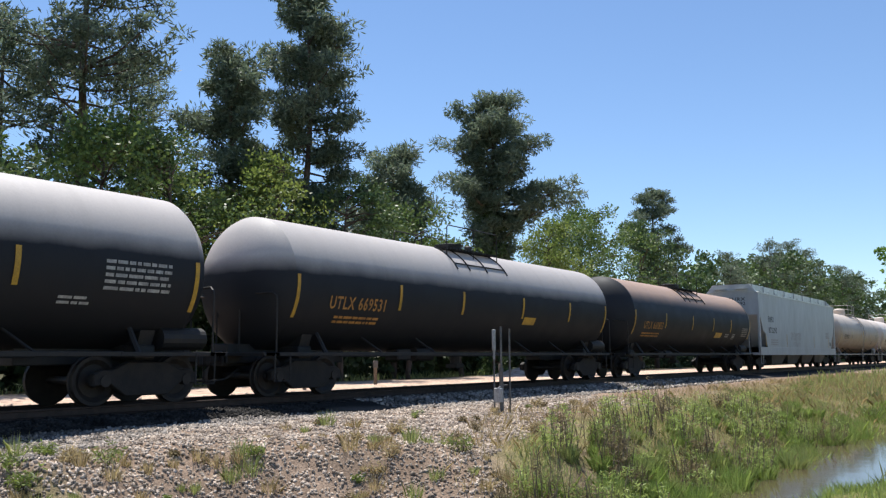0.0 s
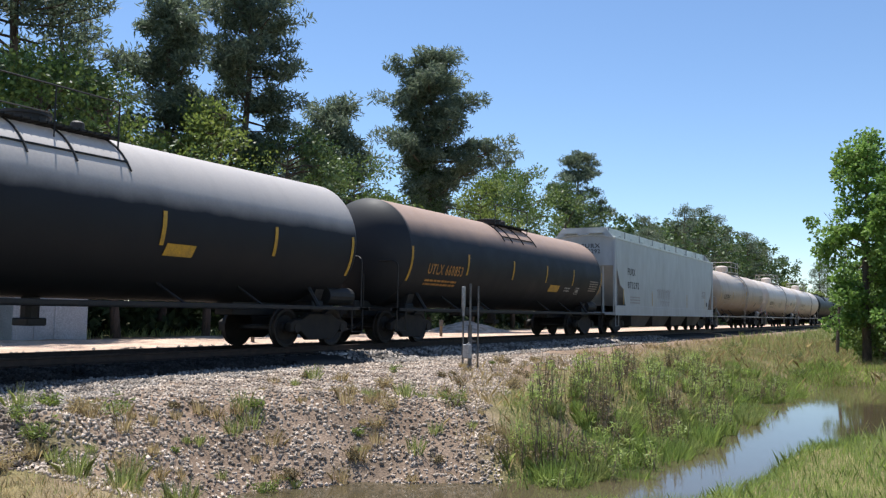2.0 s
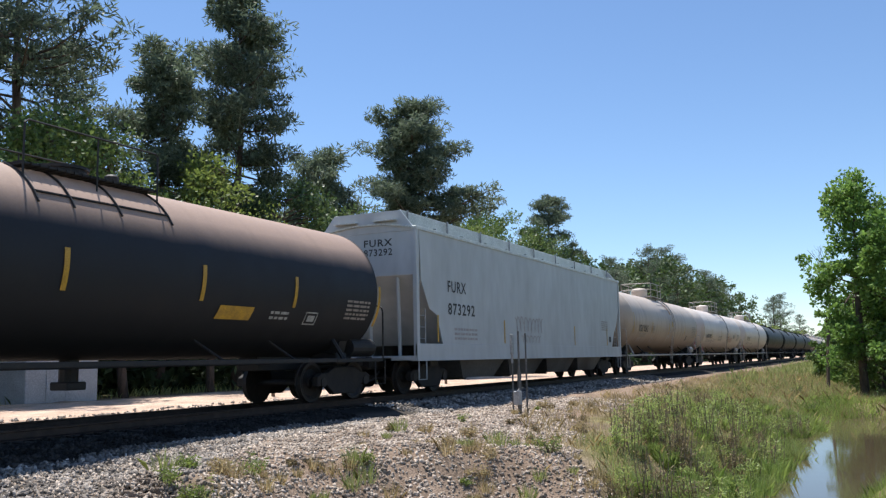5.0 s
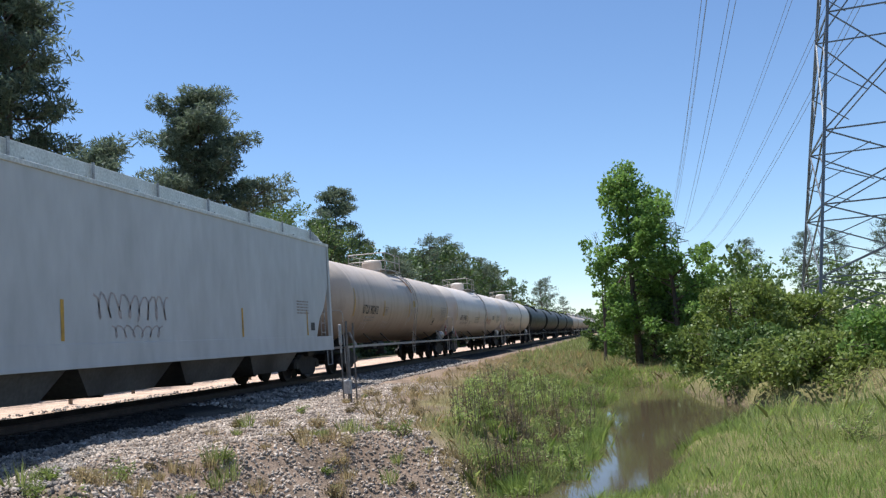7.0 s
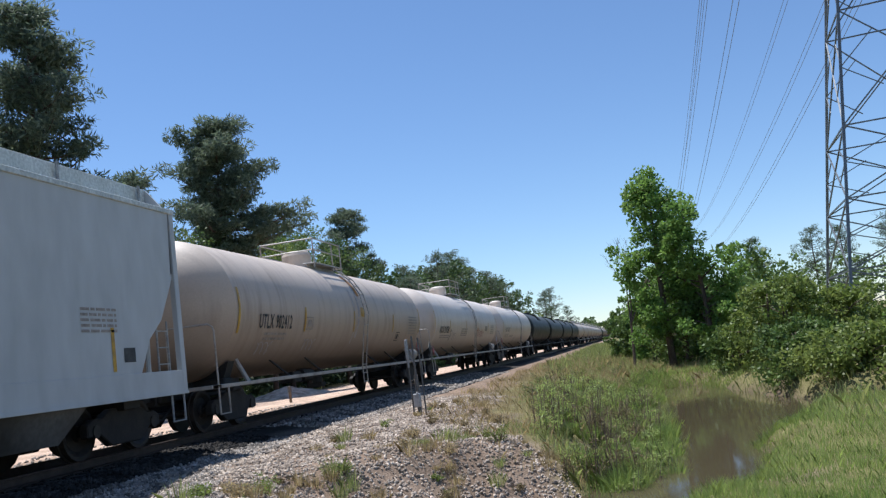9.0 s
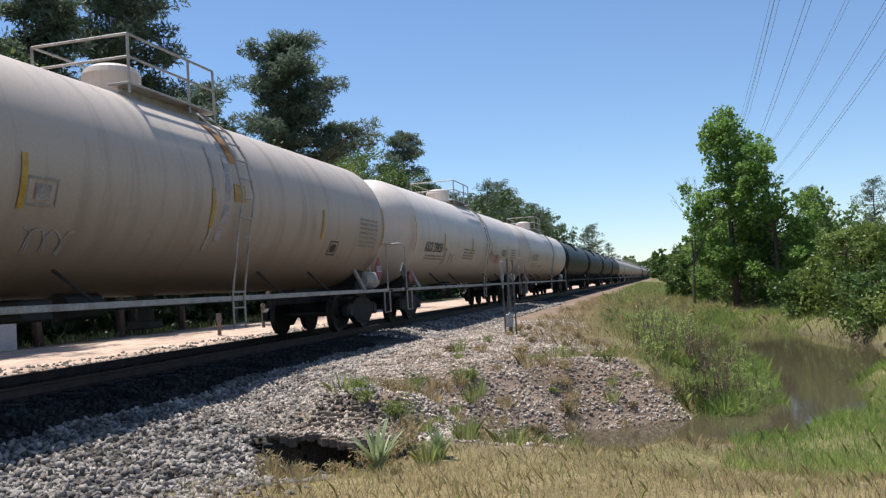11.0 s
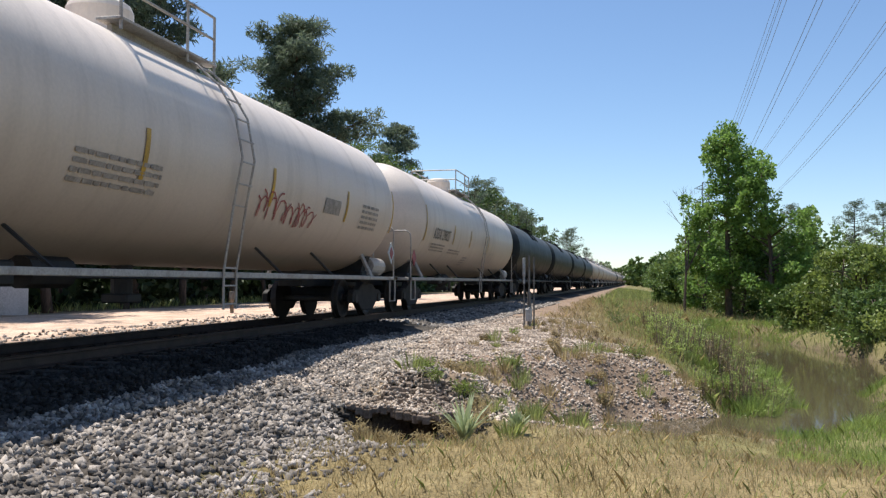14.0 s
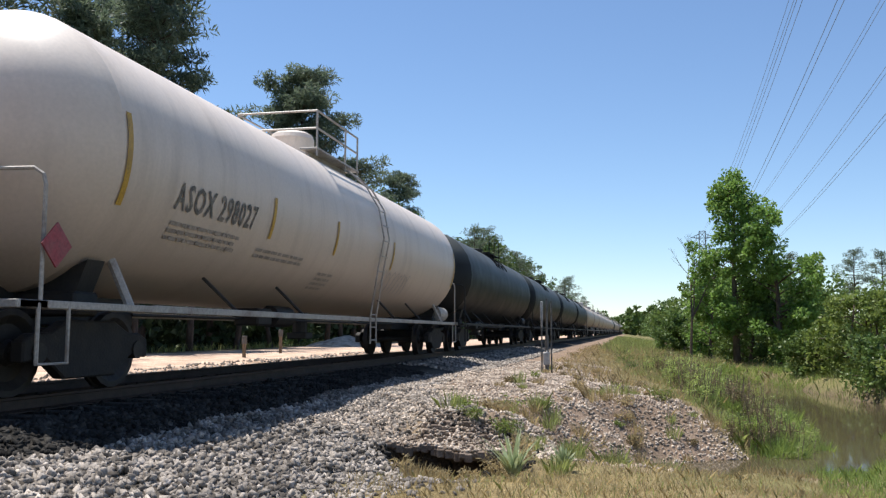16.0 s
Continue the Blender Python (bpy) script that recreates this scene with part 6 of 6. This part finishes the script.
grow_grass()
rw = random.Random(8)
for k in range(95):
    y = 10.2 + 16 * rw.random() ** 1.3
    x = rw.uniform(np.interp(y, [10, 11, 15, 25], [9.2, 8.6, 7.8, 7.0]), 11.2)
    if far_side(x, y) and ditch_off(np.array(x), np.array(y)) > 0.25:
        weed(200 + k, rw.uniform(0.4, 1.1), (x, y, float(ground_z(x, y))))
for k in range(16):
    y = rw.uniform(20, 40)
    x = rw.uniform(6.0, 10.5)
    sprout(300 + k, rw.uniform(0.35, 0.6), (x, y, float(ground_z(x, y))), "leaves" if k % 2 else "leaves_light")
for k in range(46):
    y = rw.uniform(11.5, 24)
    x = rw.uniform(float(np.interp(y, [11, 14, 18, 24], [13.0, 13.4, 15.6, 14.8])), 20.0)
    if ditch_off(np.array(x), np.array(y)) > 0.15:
        sprout(520 + k, rw.uniform(0.4, 0.8), (x, y, float(ground_z(x, y))), rw.choice(("leaves_light", "weedgreen", "weedgreen", "straw")), "sprawling leafy weed beside the pool")
for k, (x, y, h) in enumerate(((6.25, 5.9, 0.42), (5.3, 6.6, 0.34), (7.3, 6.6, 0.3), (7.9, 8.6, 0.34), (6.6, 7.9, 0.26), (8.6, 8.7, 0.3), (6.9, 10.3, 0.3), (5.6, 8.8, 0.22), (7.6, 11.2, 0.34), (6.0, 11.6, 0.24))):
    sprout(330 + k, h, (x, y, float(ground_z(x, y))), "leaves_light" if k % 3 else "straw")
for k in range(40):
    y = rw.uniform(5.2, 20)
    x = rw.uniform(4.6, min(9.0, 0.9 * y + 1.0, float(np.interp(y, [9, 15, 20], [9.0, 7.0, 6.4]))))
    if ditch_off(np.array(x), np.array(y)) > 0.1 and math.hypot((x - 4.8) / 0.95, (y - 4.7) / 0.9) > 1:
        sprout(400 + k, rw.uniform(0.06, 0.22), (x, y, float(ground_z(x, y))), rw.choice(("leaves_light", "shrub_dry", "shrub_dry", "straw", "straw")), "small dry weed rooted in the gravel")
for k in range(9):
    x, y = 4.8 + 0.95 * math.cos(k * 0.4 + 4.4), 4.7 + 0.88 * math.sin(k * 0.4 + 4.4)
    if x > 3.6:
        sprout(480 + k, rw.uniform(0.14, 0.3), (x, y, float(ground_z(x, y))), rw.choice(("leaves_light", "straw")), "weed hanging over the washed-out hollow")
for k in range(240):
    y = 9.6 + 20 * rw.random() ** 1.4
    x = rw.uniform(float(green_edge(y)) + 0.3, 12.5)
    off = float(ditch_off(np.array(x), np.array(y)))
    if 0.05 < off < 2.8 and far_side(x, y):
        grass_tuft(600 + k, (x, y, float(ground_z(x, y))), rw.uniform(0.32, 0.6) * (1.15 - 0.2 * off), 520, "lush" if rw.random() < 0.75 else "grass", "arching fresh green grass tuft at the ditch")
for k in range(100):
    y = rw.uniform(4.6, 11.5)
    x = rw.uniform(4.6, min(9.0, 0.9 * y + 1.0))
    if float(ditch_off(np.array(x), np.array(y))) > 0.05 and math.hypot((x - 4.8) / 0.95, (y - 4.7) / 0.9) > 1:
        grass_tuft(700 + k, (x, y, float(ground_z(x, y))), rw.uniform(0.12, 0.36), 70, rw.choice(("straw", "straw", "grass")), "small dry grass tuft in the gravel")
for x, y, h in ((4.75, 3.42, 0.3), (5.0, 3.4, 0.26), (6.2, 4.0, 0.3), (6.3, 5.3, 0.35), (6.8, 5.5, 0.4), (7.4, 5.7, 0.38)):
    grass_tuft(int(x * 100), (x, y, float(ground_z(x, y))), h, 160, "grass" if x > 5.2 else "straw", "grass tuft at the lip of the hollow")
blade_plant(3, (5.75, 3.72, float(ground_z(5.75, 3.72))), 0.62)
blade_plant(4, (6.25, 4.25, float(ground_z(6.25, 4.25))), 0.35)

# ---------- the train ----------
SPIN = []
TRAIN = []      # car, place of its leading coupler at the start


def add(car, at):
    car.location = (0, at, 0)
    TRAIN.append((car, at))
    return car


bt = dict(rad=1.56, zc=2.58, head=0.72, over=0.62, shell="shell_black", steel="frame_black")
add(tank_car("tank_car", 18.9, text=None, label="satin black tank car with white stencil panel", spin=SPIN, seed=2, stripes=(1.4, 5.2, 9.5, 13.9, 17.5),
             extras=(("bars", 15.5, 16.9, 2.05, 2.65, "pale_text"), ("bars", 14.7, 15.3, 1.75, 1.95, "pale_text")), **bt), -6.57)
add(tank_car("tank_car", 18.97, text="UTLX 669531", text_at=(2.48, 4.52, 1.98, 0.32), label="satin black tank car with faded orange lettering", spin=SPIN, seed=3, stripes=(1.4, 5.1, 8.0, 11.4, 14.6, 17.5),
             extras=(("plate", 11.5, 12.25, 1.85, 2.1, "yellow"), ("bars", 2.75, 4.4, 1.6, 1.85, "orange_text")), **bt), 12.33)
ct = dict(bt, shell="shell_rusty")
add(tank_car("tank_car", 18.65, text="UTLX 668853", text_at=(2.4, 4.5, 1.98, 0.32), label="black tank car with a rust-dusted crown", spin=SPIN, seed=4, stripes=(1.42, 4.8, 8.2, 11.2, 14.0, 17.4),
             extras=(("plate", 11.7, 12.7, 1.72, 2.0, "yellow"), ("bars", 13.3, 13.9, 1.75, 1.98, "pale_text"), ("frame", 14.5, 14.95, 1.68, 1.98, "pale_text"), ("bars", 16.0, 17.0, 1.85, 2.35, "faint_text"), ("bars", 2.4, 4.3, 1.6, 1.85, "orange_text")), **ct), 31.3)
add(hopper_car(22.05, SPIN), 49.95)
wt = dict(rad=1.64, zc=2.72, head=0.9, over=0.72, steel="frame_white", top="dome")
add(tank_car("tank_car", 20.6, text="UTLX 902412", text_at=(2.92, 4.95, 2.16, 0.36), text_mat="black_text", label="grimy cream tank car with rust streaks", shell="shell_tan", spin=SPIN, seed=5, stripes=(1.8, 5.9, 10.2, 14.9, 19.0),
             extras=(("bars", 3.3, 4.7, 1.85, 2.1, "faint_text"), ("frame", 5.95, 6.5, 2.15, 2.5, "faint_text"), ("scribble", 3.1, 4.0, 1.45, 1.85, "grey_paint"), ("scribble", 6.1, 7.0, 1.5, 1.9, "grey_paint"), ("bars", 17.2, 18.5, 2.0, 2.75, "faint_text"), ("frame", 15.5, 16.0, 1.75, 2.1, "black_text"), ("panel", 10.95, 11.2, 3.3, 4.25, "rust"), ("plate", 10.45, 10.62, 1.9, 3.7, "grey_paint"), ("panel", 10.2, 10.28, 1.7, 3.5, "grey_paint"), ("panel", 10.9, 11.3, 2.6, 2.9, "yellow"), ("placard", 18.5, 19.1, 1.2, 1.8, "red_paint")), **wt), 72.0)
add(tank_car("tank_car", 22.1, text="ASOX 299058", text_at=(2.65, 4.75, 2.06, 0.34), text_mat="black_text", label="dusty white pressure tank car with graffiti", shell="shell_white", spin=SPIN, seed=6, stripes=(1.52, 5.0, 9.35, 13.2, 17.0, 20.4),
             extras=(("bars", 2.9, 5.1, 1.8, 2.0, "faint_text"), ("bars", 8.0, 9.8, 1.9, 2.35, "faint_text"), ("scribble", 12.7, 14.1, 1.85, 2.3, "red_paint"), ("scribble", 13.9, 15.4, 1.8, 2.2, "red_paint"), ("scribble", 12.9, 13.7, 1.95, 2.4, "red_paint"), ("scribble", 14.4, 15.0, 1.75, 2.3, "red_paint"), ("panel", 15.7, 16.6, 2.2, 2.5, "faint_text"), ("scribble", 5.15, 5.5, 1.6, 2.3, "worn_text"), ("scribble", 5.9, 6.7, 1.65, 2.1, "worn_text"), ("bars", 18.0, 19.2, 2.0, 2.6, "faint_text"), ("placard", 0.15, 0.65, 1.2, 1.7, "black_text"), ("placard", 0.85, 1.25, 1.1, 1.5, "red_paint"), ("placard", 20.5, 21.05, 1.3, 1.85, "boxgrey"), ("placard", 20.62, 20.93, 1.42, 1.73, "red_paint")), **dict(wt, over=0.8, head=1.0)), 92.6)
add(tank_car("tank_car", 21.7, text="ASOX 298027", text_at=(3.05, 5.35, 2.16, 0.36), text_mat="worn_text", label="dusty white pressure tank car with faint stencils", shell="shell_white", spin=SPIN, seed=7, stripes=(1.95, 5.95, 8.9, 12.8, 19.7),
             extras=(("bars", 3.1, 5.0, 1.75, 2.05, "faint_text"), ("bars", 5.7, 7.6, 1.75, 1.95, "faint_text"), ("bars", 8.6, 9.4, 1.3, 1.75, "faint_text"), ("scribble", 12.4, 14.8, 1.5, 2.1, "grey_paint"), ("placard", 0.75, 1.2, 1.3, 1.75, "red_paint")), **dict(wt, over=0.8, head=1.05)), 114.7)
ft = dict(rad=1.57, zc=2.67, head=0.8, over=0.65, simple=True)
g = add(tank_car("tank_car", 20.6, label="sooty black tank car", shell="shell_dark", steel="frame_black", seed=8, **ft), 136.4)
cream = tank_car("tank_car", 19.6, label="grimy cream tank car", shell="shell_tan", steel="frame_white", seed=9, top="dome", **ft)
add(cream, 136.4 + 4 * 20.6)
u = 157.0
for k in range(30):
    if k in (0, 1, 2, 11, 17, 18):
        c = copy_thing(g, pose(0, u, 0))
        add(c, u)
        u += 20.6
    elif k == 3:
        u += 20.6
    else:
        c = copy_thing(cream, pose(0, u, 0))
        add(c, u)
        u += 19.6

side_plate = lambda v: Vector((1.520, v[1], v[2]))
band_plate = lambda v: Vector((1.516, v[1], v[2]))
part("placard_number", lettering("1280", 18.66, 18.94, 1.45, 0.11, side_plate), M["black_text"], TRAIN[4][0])
bm = bmesh.new()
for z0, z1, h in ((1.425, 1.58, 0.17),):
    patch(bm, 18.8 - h, 18.8 + h, z0, z1, band_plate, 1)
part("placard_band", bm, M["boxgrey"], TRAIN[4][0])
gravel_ledge()
lay_stones()


def run(t):
    """How far the train has rolled after t seconds."""
    ts, vs = [0, 5, 8, 10, 12.5, 16.5], [6.5, 6.55, 6.75, 7.3, 8.0, 8.1]
    q = np.linspace(0, t, 200)
    v = np.interp(q, ts, vs)
    return float(np.sum((v[1:] + v[:-1]) / 2 * np.diff(q)))


def motions():
    steps = [(0.5 * k, run(0.5 * k)) for k in range(33)]
    for car, at in TRAIN:
        walk(car, [(t, pose(0, at - s, 0)) for t, s in steps])
    rolls = [(0.1 * k, run(0.1 * k) / 0.457) for k in range(161)]
    for axle in SPIN:
        p = axle.location.copy()
        walk(axle, [(t, Matrix.Translation(p) @ Matrix.Rotation(a, 4, 'X')) for t, a in rolls])


motions()
